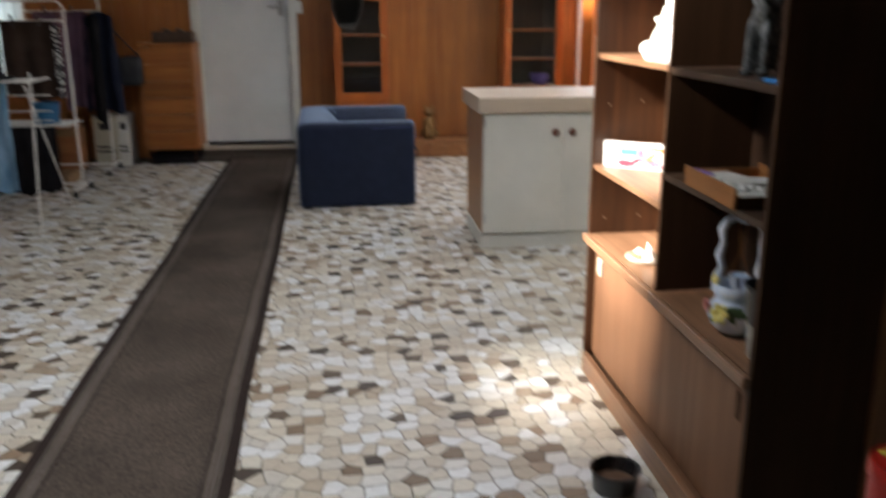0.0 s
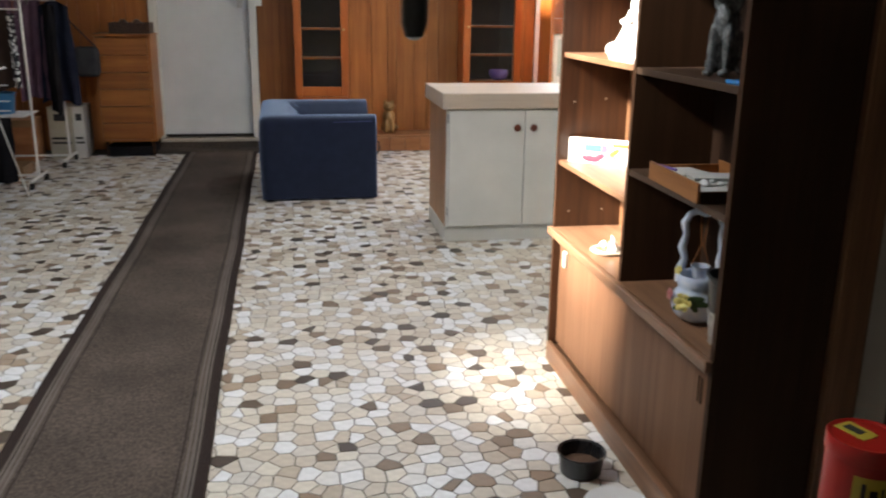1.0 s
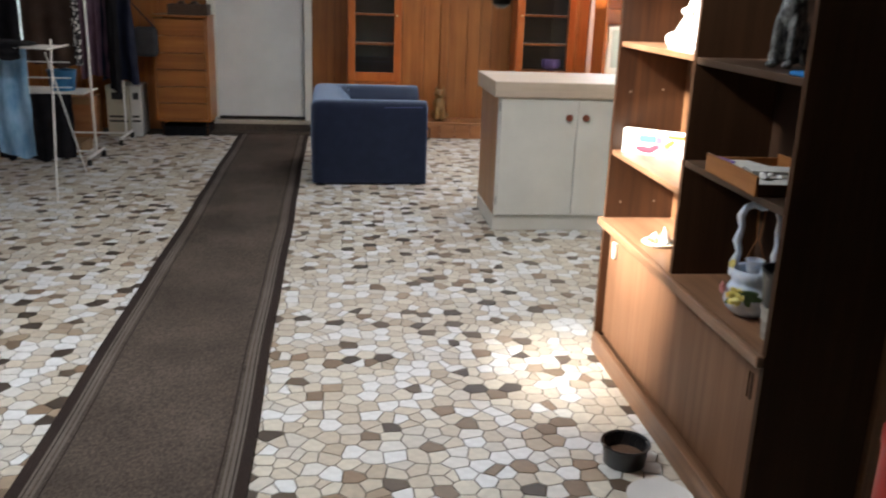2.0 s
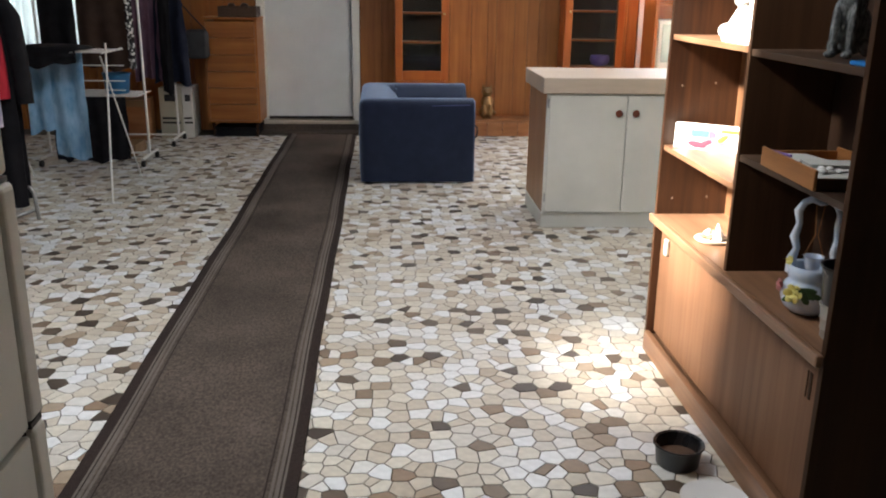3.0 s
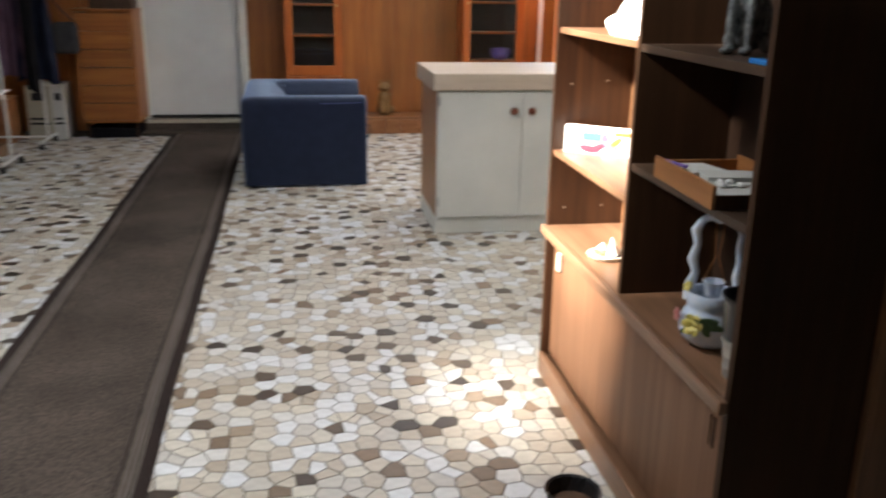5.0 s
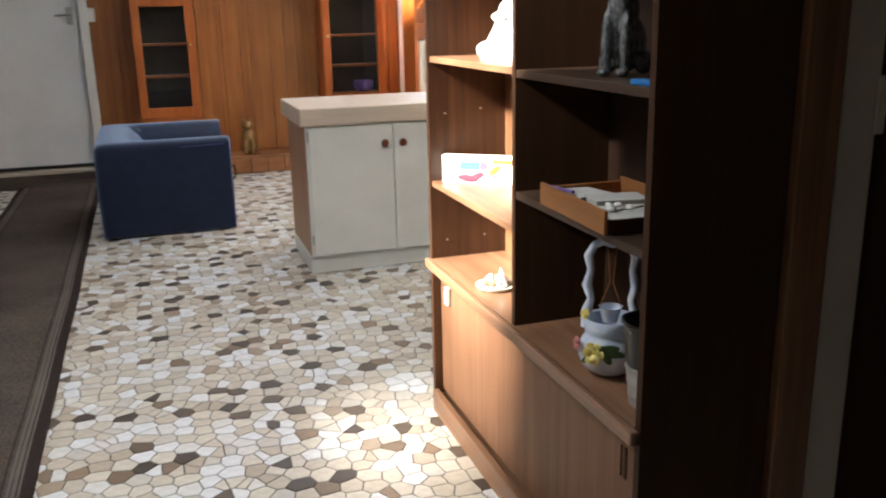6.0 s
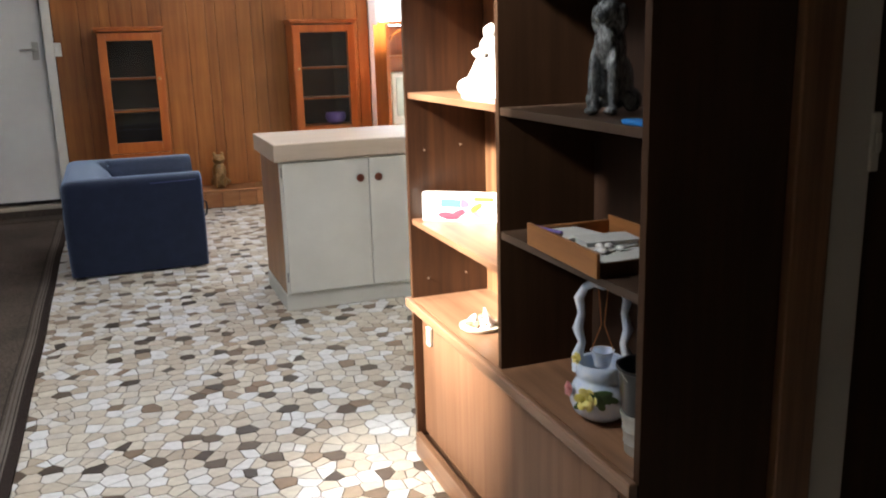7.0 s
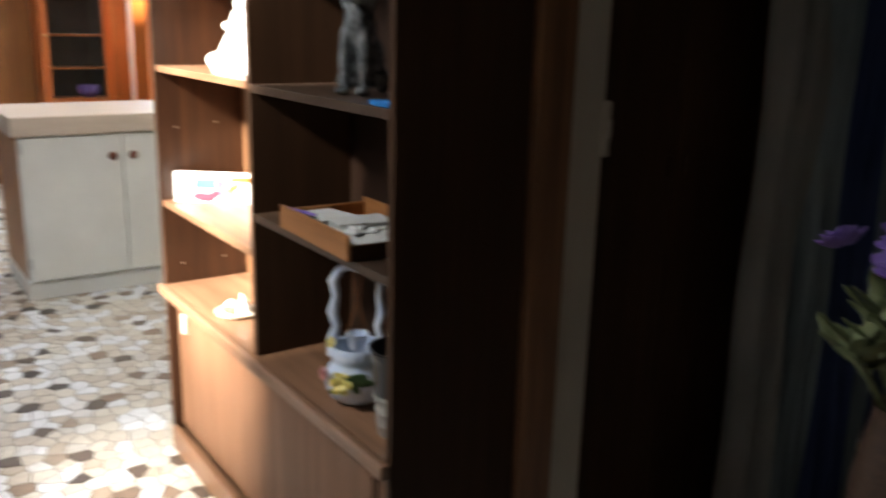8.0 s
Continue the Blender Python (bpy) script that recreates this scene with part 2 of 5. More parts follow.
M_YELLOW = surface("yellow_petal", (0.72, 0.60, 0.10), (0.80, 0.72, 0.28), 0.3)
M_PINK = surface("pink_petal", (0.66, 0.22, 0.22), (0.75, 0.40, 0.38), 0.3)
M_LEAF = surface("green_leaf", (0.035, 0.085, 0.028), (0.075, 0.15, 0.045), 0.4)
M_PALELEAF = surface("pale_green_leaf", (0.095, 0.115, 0.040), (0.20, 0.235, 0.115), 0.5)
M_PURPLE = surface("purple_petal", (0.16, 0.09, 0.36), (0.26, 0.16, 0.48), 0.6)
M_DOG = surface("pewter_glaze", (0.035, 0.038, 0.042), (0.50, 0.54, 0.55), 0.15, 0.35, scale=(120, 120, 45), bump=0.9, stain=0.4)
M_CAT = surface("gilt_brown", (0.16, 0.085, 0.030), (0.34, 0.20, 0.075), 0.3, 0.3, scale=(60, 60, 60))
M_TIN = surface("red_tin", (0.42, 0.016, 0.012), (0.52, 0.026, 0.018), 0.3, spread=0.02, bump=0.02)
M_TINYEL = surface("tin_yellow_print", (0.55, 0.42, 0.04), (0.64, 0.50, 0.07), 0.35)
M_INK = surface("ink_dark", (0.020, 0.018, 0.016), (0.035, 0.03, 0.026), 0.6)
M_PAPER = surface("paper", (0.64, 0.64, 0.60), (0.74, 0.74, 0.70), 0.8, bump=0.04)
M_CARDW = surface("white_card", (0.70, 0.69, 0.66), (0.78, 0.77, 0.74), 0.6, bump=0.02)
M_CARTON = surface("carton_cream", (0.46, 0.43, 0.34), (0.54, 0.51, 0.41), 0.7, bump=0.04)
M_CARTONB = surface("carton_brown", (0.25, 0.15, 0.075), (0.34, 0.21, 0.11), 0.8, bump=0.05)
M_BLUEPL = surface("blue_plastic", (0.012, 0.17, 0.52), (0.025, 0.22, 0.60), 0.35, bump=0.02)
M_BLUEBIN = surface("teal_blue_plastic", (0.010, 0.10, 0.24), (0.016, 0.14, 0.30), 0.4)
M_PRINTB = surface("print_blue", (0.06, 0.22, 0.45), (0.14, 0.32, 0.52), 0.5)
M_PRINTP = surface("print_pink", (0.38, 0.012, 0.035), (0.46, 0.04, 0.07), 0.5)
M_PRINTK = surface("print_rose", (0.48, 0.10, 0.16), (0.56, 0.20, 0.26), 0.5)
M_PRINTO = surface("print_orange", (0.38, 0.16, 0.02), (0.46, 0.22, 0.05), 0.5)
M_BLACKC = surface("black_cloth", (0.008, 0.008, 0.010), (0.016, 0.015, 0.018), 0.95, scale=(9, 9, 9), fine=300, bump=0.2, spec=0.15)
M_BROWNC = surface("brown_cloth", (0.038, 0.024, 0.019), (0.058, 0.037, 0.029), 0.95, scale=(9, 9, 9), fine=300, bump=0.2, spec=0.15)
M_GREYC = surface("grey_cloth", (0.035, 0.035, 0.040), (0.06, 0.06, 0.065), 0.95, scale=(9, 9, 9), fine=300, bump=0.2, spec=0.15)
M_NAVYC = surface("navy_cloth", (0.010, 0.013, 0.028), (0.018, 0.022, 0.042), 0.95, scale=(9, 9, 9), fine=300, bump=0.2, spec=0.15)
M_MAUVEC = surface("mauve_cloth", (0.13, 0.072, 0.115), (0.19, 0.11, 0.165), 0.95, scale=(9, 9, 9), fine=300, bump=0.2, spec=0.15)
M_LILACC = surface("lilac_cloth", (0.36, 0.31, 0.40), (0.46, 0.41, 0.50), 0.95, scale=(9, 9, 9), fine=300, bump=0.2, spec=0.15)
M_REDC = surface("red_cloth", (0.40, 0.022, 0.038), (0.52, 0.040, 0.062), 0.95, scale=(9, 9, 9), fine=300, bump=0.2, spec=0.15)
M_WHITEC = surface("white_cloth", (0.58, 0.58, 0.60), (0.68, 0.68, 0.70), 0.95, scale=(9, 9, 9), fine=300, bump=0.2, spec=0.15)
M_DENIM = surface("pale_denim", (0.11, 0.31, 0.56), (0.42, 0.66, 0.90), 0.95, scale=(13, 13, 5), fine=350, bump=0.25, spec=0.15, stain=0.4)
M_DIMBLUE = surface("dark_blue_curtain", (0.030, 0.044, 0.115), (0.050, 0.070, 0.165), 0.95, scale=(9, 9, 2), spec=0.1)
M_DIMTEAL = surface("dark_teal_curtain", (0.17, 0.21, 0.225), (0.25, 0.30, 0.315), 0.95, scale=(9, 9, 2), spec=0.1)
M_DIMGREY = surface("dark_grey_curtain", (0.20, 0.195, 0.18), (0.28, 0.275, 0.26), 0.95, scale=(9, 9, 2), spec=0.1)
M_WICKER = surface("dark_wicker", (0.040, 0.020, 0.012), (0.085, 0.045, 0.026), 0.6, scale=(70, 70, 70), bump=0.5)
M_SHOE = surface("dark_leather", (0.035, 0.016, 0.010), (0.07, 0.033, 0.02), 0.35)
# Near-black brown that paints the shade inside the glass cabinets.
M_SHADE = surface("cabinet_inner_shade", (0.030, 0.016, 0.010), (0.05, 0.028, 0.018), 0.7)
M_MAT = surface("door_mat", (0.070, 0.055, 0.045), (0.105, 0.085, 0.07), 0.95, scale=(40, 40, 40), fine=260, bump=0.5, spec=0.1)
M_FOOD = surface("brown_food", (0.10, 0.050, 0.026), (0.17, 0.09, 0.05), 0.7, scale=(60, 60, 60), bump=0.5)
M_SCREEN = surface("screen_glass", (0.42, 0.50, 0.47), (0.50, 0.57, 0.54), 0.15, bump=0.01)
M_SCARF = patterned("black_white_print", (0.62, 0.62, 0.62), (0.015, 0.015, 0.018), 42.0)
M_SHEER = sheer("sheer_curtain")
M_GLASS, M_PANE = glass("cabinet_glass"), glass("window_glass")
M_OUT = glow("bright_outdoors", (0.95, 0.98, 1.0), 0.68)
M_RUNNER = surface("runner_weave", (0.056, 0.043, 0.036), (0.148, 0.118, 0.098), 0.95, scale=(110, 75, 110), fine=330, bump=0.8, spread=0.02, spec=0.12, stain=0.45)
M_RUNPALE = surface("runner_pale", (0.130, 0.110, 0.095), (0.19, 0.163, 0.142), 0.95, scale=(160, 160, 160), fine=330, bump=0.6, spread=0.02, spec=0.12, stain=0.3)
M_BINDING = surface("runner_binding", (0.026, 0.018, 0.016), (0.046, 0.033, 0.029), 0.95, scale=(160, 160, 160), fine=330, bump=0.6, spread=0.02, spec=0.12, stain=0.3)


# ---- building blocks ----
def box(bm, x0, x1, y0, y1, z0, z1, bevel=0.0, seg=2, turn=None):
    c = ((x0 + x1) / 2, (y0 + y1) / 2, (z0 + z1) / 2)
    m = Matrix.Translation(c) @ (turn or Matrix.Identity(4)) @ Matrix.Diagonal((x1 - x0, y1 - y0, z1 - z0, 1))
    vs = bmesh.ops.create_cube(bm, size=1.0, matrix=m)["verts"]
    if bevel:
        es = list({e for v in vs for e in v.link_edges})
        bmesh.ops.bevel(bm, geom=es, offset=bevel, segments=seg, affect="EDGES", profile=0.5)


def rod(bm, a, b, r, r2=None, n=12):
    a, b = Vector(a), Vector(b)
    d = b - a
    m = Matrix.Translation((a + b) / 2) @ d.to_track_quat("Z", "Y").to_matrix().to_4x4()
    bmesh.ops.create_cone(bm, cap_ends=True, segments=n, radius1=r, radius2=r if r2 is None else r2, depth=d.length, matrix=m)


def tube(bm, pts, r, n=10, closed=False):
    """A round bar through the given places, with mitred rings."""
    pts = [Vector(p) for p in pts]
    rings = []
    side = None
    for i, p in enumerate(pts):
        a = pts[i - 1] if i or closed else p
        b = pts[(i + 1) % len(pts)] if i < len(pts) - 1 or closed else p
        d = (b - a).normalized()
        if side is None:
            side = d.orthogonal().normalized()
        side = (side - d * side.dot(d)).normalized()
        up = d.cross(side)
        rr = r[i] if isinstance(r, (list, tuple)) else r
        rings.append([bm.verts.new(p + rr * (math.cos(2 * math.pi * k / n) * side + math.sin(2 * math.pi * k / n) * up)) for k in range(n)])
    last = len(rings) if closed else len(rings) - 1
    for i in range(last):
        a, b = rings[i], rings[(i + 1) % len(rings)]
        for k in range(n):
            bm.faces.new((a[k], a[(k + 1) % n], b[(k + 1) % n], b[k]))
    if not closed:
        bm.faces.new(rings[0][::-1])
        bm.faces.new(rings[-1])


def arc(c, r, a0, a1, u, v, n=7):
    c, u, v = Vector(c), Vector(u), Vector(v)
    return [c + r * (math.cos(radians(a0 + (a1 - a0) * i / (n - 1))) * u + math.sin(radians(a0 + (a1 - a0) * i / (n - 1))) * v) for i in range(n)]


def lathe(bm, profile, c=(0, 0, 0), n=28, wobble=0.0, squash=(1, 1)):
    rings = []
    for r, z in profile:
        ring = []
        for k in range(n):
            a = 2 * math.pi * k / n
            rr = r * (1 + wobble * math.sin(6 * a))
            ring.append(bm.verts.new((c[0] + rr * math.cos(a) * squash[0], c[1] + rr * math.sin(a) * squash[1], c[2] + z)))
        rings.append(ring)
    for a, b in zip(rings, rings[1:]):
        for k in range(n):
            bm.faces.new((a[k], a[(k + 1) % n], b[(k + 1) % n], b[k]))
    bm.faces.new(rings[0][::-1])
    bm.faces.new(rings[-1])


def blob(bm, c, r, seg=16):
    bmesh.ops.create_uvsphere(bm, u_segments=seg, v_segments=max(8, seg // 2), radius=1.0,
                              matrix=Matrix.Translation(c) @ Matrix.Diagonal((*r, 1)))


def cloth(bm, x0, x1, z1, z0, folds=4, amp=0.018, y=0.0, taper=1.0, shoulder=0.0, thick=0.006, ragged=0.015, seed=0, nx=28, nz=18):
    """A hanging piece of cloth in the plane y: folds that deepen downwards, an uneven hem, and a real thickness."""
    front, back = [], []
    for j in range(nz + 1):
        v = j / nz
        rf, rb = [], []
        for i in range(nx + 1):
            u = i / nx
            w = 1 + (taper - 1) * v
            x = (x0 + x1) / 2 + (x1 - x0) * (u - 0.5) * w
            top = z1 - shoulder * abs(2 * u - 1) ** 1.6
            hem = z0 + ragged * math.sin(5.1 * u + seed) + ragged * 0.6 * math.sin(13 * u + 2 * seed)
            z = top + (hem - top) * v
            d = amp * (0.25 + 0.75 * v) * math.sin(2 * math.pi * folds * u + seed + 0.8 * math.sin(3 * v + seed))
            d += amp * 0.9 * noise.noise(Vector((u * 3 + seed, v * 4, seed * 1.7)))
            x += 0.35 * amp * noise.noise(Vector((v * 4, u * 3 + seed, 3.1)))
            rf.append(bm.verts.new((x, y + d - thick / 2, z)))
            rb.append(bm.verts.new((x, y + d + thick / 2, z)))
        front.append(rf)
        back.append(rb)
    for j in range(nz):
        for i in range(nx):
            bm.faces.new((front[j][i], front[j + 1][i], front[j + 1][i + 1], front[j][i + 1]))
            bm.faces.new((back[j][i], back[j][i + 1], back[j + 1][i + 1], back[j + 1][i]))
    for j in range(nz):
        for i in (0, nx):
            bm.faces.new((front[j][i], back[j][i], back[j + 1][i], front[j + 1][i]))
    for i in range(nx):
        for j in (0, nz):
            bm.faces.new((front[j][i], front[j][i + 1], back[j][i + 1], back[j][i]))


def part(name, bm, mat, parent=None, label="", smooth=False, at=None):
    """Links a bmesh as one mesh object, under a thing or a part."""
    bmesh.ops.recalc_face_normals(bm, faces=bm.faces)
    me = bpy.data.meshes.new(name)
    bm.to_mesh(me)
    bm.free()
    me.materials.append(mat)
    if smooth:
        me.shade_smooth()
        me.set_sharp_from_angle(angle=radians(42))
    ob = new(name, me)
    if parent is not None:
        ob.parent = parent
    if at is not None:
        ob.matrix_basis = at
    if label:
        ob["label"] = label
    return ob


def thing(name, label, category, m=None, group="", kind=""):
    ob = new(name)
    ob.empty_display_size = 0.1
    ob.matrix_basis = m or Matrix.Identity(4)
    return tagged(ob, label, category, group, kind)


def B(*args, **kw):
    bm = bmesh.new()
    box(bm, *args, **kw)
    return bm


def setting(name, bm, mat, label, category):
    return tagged(part(name, bm, mat), label, category, kind="structure")


# ---- structure ----
XW, XE, YS, YN, CEIL = -4.5, 3.2, -2.8, 7.2, 2.5
floor = setting("floor", B(XW - 0.2, XE + 0.6, YS - 0.2, YN + 0.2, -0.12, -0.002), M_GROUT, "cream and brown stone mosaic floor with dark joints", "floor")

bm = bmesh.new()
DX0, DX1 = -1.255, -0.442
for x0, x1, z0, z1 in ((XW, -3.66, 0, CEIL), (-3.66, -2.80, 0, 0.72), (-3.66, -2.80, 2.12, CEIL), (-2.80, DX0 - 0.06, 0, CEIL),
                       (DX0 - 0.06, DX1 + 0.06, 2.22, CEIL), (DX1 + 0.06, 2.36, 0, CEIL), (2.36, 3.1, 0, 0.85), (2.36, 3.1, 2.15, CEIL), (3.1, XE, 0, CEIL)):
    box(bm, x0, x1, YN, YN + 0.14, z0, z1)
wall_north = setting("wall_north", bm, M_GROOVE, "wall clad in brown vertical timber panelling", "wall")

bm = bmesh.new()
box(bm, XW - 0.14, XW, YS, YN + 0.14, 0, CEIL)
# Out of view; brown so that less light bounces onto the left.
setting("wall_west", bm, M_PANEL, "unseen brown wall that cuts bounced light", "wall")
setting("wall_east", B(XE, XE + 0.14, 1.2, YN + 0.14, 0, CEIL), M_WALL, "plain cream painted wall", "wall")
# Also unseen: its pale paint throws light back to the right side.
setting("wall_south", B(XW - 0.14, XE + 0.6, YS - 0.14, YS, 0, CEIL), M_WALL, "unseen wall behind the camera, pale to bounce light", "wall")
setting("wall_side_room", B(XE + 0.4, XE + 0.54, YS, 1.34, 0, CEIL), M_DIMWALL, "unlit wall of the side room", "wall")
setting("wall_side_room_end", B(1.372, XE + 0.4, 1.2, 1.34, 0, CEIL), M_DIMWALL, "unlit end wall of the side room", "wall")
stub = setting("wall_stub", B(1.245, 1.376, 0.545, 1.87, 0, CEIL, bevel=0.004), M_STUB, "cream stud wall end beside the bookcase, shade painted in", "wall")
part("corner_strip", B(1.190, 1.278, 0.53, 0.56, 0, CEIL, bevel=0.004), M_TEAK, stub, "brown timber cover strip")
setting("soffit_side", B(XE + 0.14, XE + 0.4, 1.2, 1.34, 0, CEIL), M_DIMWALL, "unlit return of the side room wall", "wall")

bm = bmesh.new()
HX0, HX1, HY0, HY1 = -3.13, -0.40, 0.98, 1.60
RX0, RX1, RY0, RY1 = 0.35, 1.55, 2.4, 6.6
# Openings aim the sun; the added cross strip shades the lower bookcase door.
for x0, x1, y0, y1 in ((XW - 0.14, XE + 0.54, YS - 0.14, HY0), (XW - 0.14, XE + 0.54, HY1, RY0), (XW - 0.14, HX0, HY0, HY1), (HX1, XE + 0.54, HY0, HY1), (-2.86, -2.56, HY0, HY1),
                       (XW - 0.14, RX0, RY0, RY1), (RX1, XE + 0.54, RY0, RY1), (XW - 0.14, XE + 0.54, RY1, YN + 0.14)):
    box(bm, x0, x1, y0, y1, CEIL, CEIL + 0.06)
setting("ceiling", bm, M_CEIL, "unseen pale ceiling, its openings placed to shape the light", "ceiling")

# panelling: boards of uneven width
WIDE = (0.105, 0.205, 0.155, 0.085, 0.175, 0.125)


def boards(x0, x1, z0, z1, start=0):
    x, i = x0, start
    while x < x1 - 0.02:
        w = min(WIDE[i % len(WIDE)], x1 - x)
        part("board", B(x + 0.0012, x + w - 0.0018, YN - 0.012, YN - 0.0005, z0, z1, bevel=0.0025, seg=1), M_PANEL, wall_north)
        x, i = x + w, i + 1


boards(XW, -3.68, 0, CEIL)
boards(-3.68, -2.78, 0, 0.70, 2)
boards(-2.78, DX0 - 0.075, 0, CEIL, 4)
boards(DX1 + 0.075, 2.285, 0, CEIL, 1)
# White paint here takes the place of a bright slit of window light.
setting("trim_corner", B(2.29, 2.36, YN - 0.03, YN - 0.001, 0, CEIL, bevel=0.004), M_DOORW, "white strip standing for window light beside the panelling", "trim")


def window(name, x0, x1, z0, z1, label):
    w = thing(name, label, "window", kind="structure")
    bm = bmesh.new()
    for a in ((x0, x0 + 0.05, z0, z1), (x1 - 0.05, x1, z0, z1), (x0 + 0.05, x1 - 0.05, z1 - 0.05, z1), (x0 + 0.05, x1 - 0.05, z0, z0 + 0.05)):
        box(bm, a[0], a[1], YN + 0.03, YN + 0.09, a[2], a[3], bevel=0.004)
    part("window_frame", bm, M_WHITE, w)
    part("window_sill", B(x0 - 0.02, x1 + 0.02, YN - 0.05, YN + 0.03, z0 - 0.03, z0 - 0.001, bevel=0.006), M_WHITE, w)
    pane = part("pane", B(x0 + 0.05, x1 - 0.05, YN + 0.055, YN + 0.061, z0 + 0.05, z1 - 0.05), M_PANE, w)
    pane.visible_shadow = False
    return w


window("window_1", -3.66, -2.80, 0.72, 2.12, "white framed window behind a sheer curtain")
window("window_2", 2.36, 3.1, 0.85, 2.15, "white framed window glaring with daylight")
setting("backdrop", B(-6, 6, YN + 1.2, YN + 1.25, -1, 4), M_OUT, "bright plain daylight outside the windows", "backdrop")

# door with its frame and sill
door = thing("door_1", "white painted flush door, closed, in a white frame", "door", pose(0, YN, 0), kind="structure")
part("leaf", B(DX0 + 0.004, DX1 - 0.004, 0.012, 0.05, 0.125, 2.15, bevel=0.003), M_DOORW, door)
bm = bmesh.new()
box(bm, DX0 - 0.07, DX0, -0.035, 0.09, 0.10, 2.22, bevel=0.005)
box(bm, DX1, DX1 + 0.07, -0.035, 0.09, 0.10, 2.22, bevel=0.005)
box(bm, DX0, DX1, -0.03, 0.09, 2.155, 2.22, bevel=0.005)
part("door_frame", bm, M_WHITE, door, "white painted timber frame")
bm = bmesh.new()
box(bm, DX0 - 0.07, DX1 + 0.07, -0.05, 0.09, 0.0, 0.066, bevel=0.006)
part("threshold", bm, M_MAT, door, "dull brown threshold step")
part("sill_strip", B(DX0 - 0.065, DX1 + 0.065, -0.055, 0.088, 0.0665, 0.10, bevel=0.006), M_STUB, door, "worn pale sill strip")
# Hidden board, added so the backdrop doesn't shine past the leaf.
part("stop_board", B(DX0 - 0.06, DX1 + 0.06, 0.091, 0.13, 0.0, 2.22), M_GROOVE, door, "hidden dark board blocking light round the leaf")
part("draught_strip", B(DX0 + 0.004, DX1 - 0.004, 0.004, 0.011, 0.118, 0.135), M_RUBBER, door, "dark strip along the foot of the leaf")
hd = part("handle_plate", B(-0.540, -0.490, 0.002, 0.0115, 1.29, 1.43, bevel=0.003), M_STEEL, door, "steel handle plate")
bm = bmesh.new()
rod(bm, (-0.515, 0.0, 1.37), (-0.515, -0.045, 1.37), 0.011)
tube(bm, [(-0.515, -0.045, 1.37), (-0.55, -0.048, 1.37), (-0.625, -0.046, 1.367)], 0.010)
part("lever", bm, M_STEEL, hd, smooth=True)
part("striker", B(-0.452, -0.4435, 0.0, 0.011, 0.93, 1.02, bevel=0.002), M_STEEL, door, "small steel latch")

sw = thing("light_switch", "cream plastic light switch plate on the panelling", "switch", pose(-0.355, YN - 0.014, 1.365))
part("plate", B(-0.036, 0.036, -0.012, 0, -0.055, 0.055, bevel=0.004), M_WHITE, sw)
part("rocker", B(-0.010, 0.010, -0.018, -0.0125, -0.018, 0.018, bevel=0.002), M_CHINA, sw)
sw2 = thing("light_switch", "pale switch plate on the end of the stud wall", "switch", pose(1.378, 0.545, 1.13))
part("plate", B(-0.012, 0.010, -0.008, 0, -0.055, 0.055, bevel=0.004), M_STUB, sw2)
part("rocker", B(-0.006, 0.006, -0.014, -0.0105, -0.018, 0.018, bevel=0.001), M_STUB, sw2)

# long low plinth under the panelled wall, faced with upright blocks
plinth = thing("wall_plinth", "low brown timber ledge along the panelled wall", "ledge", pose(0, 6.87, 0), kind="structure")
part("top", B(-0.33, 2.28, 0.0, 0.312, 0.128, 0.152, bevel=0.005), M_BRICKY, plinth)
part("core", B(-0.33, 2.28, 0.02, 0.312, 0.0, 0.127), M_GROOVE, plinth)
for i in range(18):
    x = -0.33 + i * 0.145
    part("face_block", B(x + 0.002, x + 0.143, 0.004, 0.0195, 0.0, 0.126, bevel=0.003, seg=1), M_BRICKY, plinth)

# carpet runner and door mat
runner = thing("carpet_runner", "long worn brown carpet runner with striped borders", "carpet", pose(-0.656, 0, 0, 0, 0, 0.57))


def strip(u0, u1, z, n=60):
    """A long band of carpet between two distances from the middle line, slightly wavy."""
    bm = bmesh.new()
    rows = []
    for j in range(n + 1):
        y = -0.1 + (6.92 + 0.1) * j / n
        wav = 0.003 * math.sin(2.1 * y) + 0.002 * math.sin(5.3 * y + 1)
        row = []
        for i, (u, h) in enumerate(((u0, 0.001), (u0, z), (u0 + (u1 - u0) * 0.5, z + 0.0006), (u1, z), (u1, 0.001))):
            row.append(bm.verts.new((u + wav, y, h + (0.001 * math.sin(3.3 * y + 4 * u) if 0 < i < 4 else 0))))
        rows.append(row)
    for a, b in zip(rows, rows[1:]):
        for i in range(4):
            bm.faces.new((a[i], a[i + 1], b[i + 1], b[i]))
    return bm


part("field", strip(-0.226, 0.226, 0.0085), M_RUNNER, runner)
for s in (-1, 1):
    for name, a, b, z, mt in (("groove", 0.2263, 0.232, 0.0070, M_BINDING), ("border_stripe", 0.2323, 0.243, 0.0082, M_RUNNER), ("border_stripe", 0.2433, 0.2517, 0.0086, M_RUNPALE),
                              ("border_stripe", 0.252, 0.2577, 0.0082, M_RUNNER), ("border_stripe", 0.258, 0.2687, 0.0086, M_RUNPALE), ("border_stripe", 0.269, 0.2737, 0.0082, M_BINDING),
                              ("border_stripe", 0.274, 0.2807, 0.0086, M_RUNPALE), ("binding", 0.281, 0.318, 0.0088, M_BINDING)):
        part(name, strip(min(s * a, s * b), max(s * a, s * b), z), mt, runner)
mat_ob = thing("door_mat", "flat dark brown mat before the door", "mat", pose(-0.86, 7.03, 0))
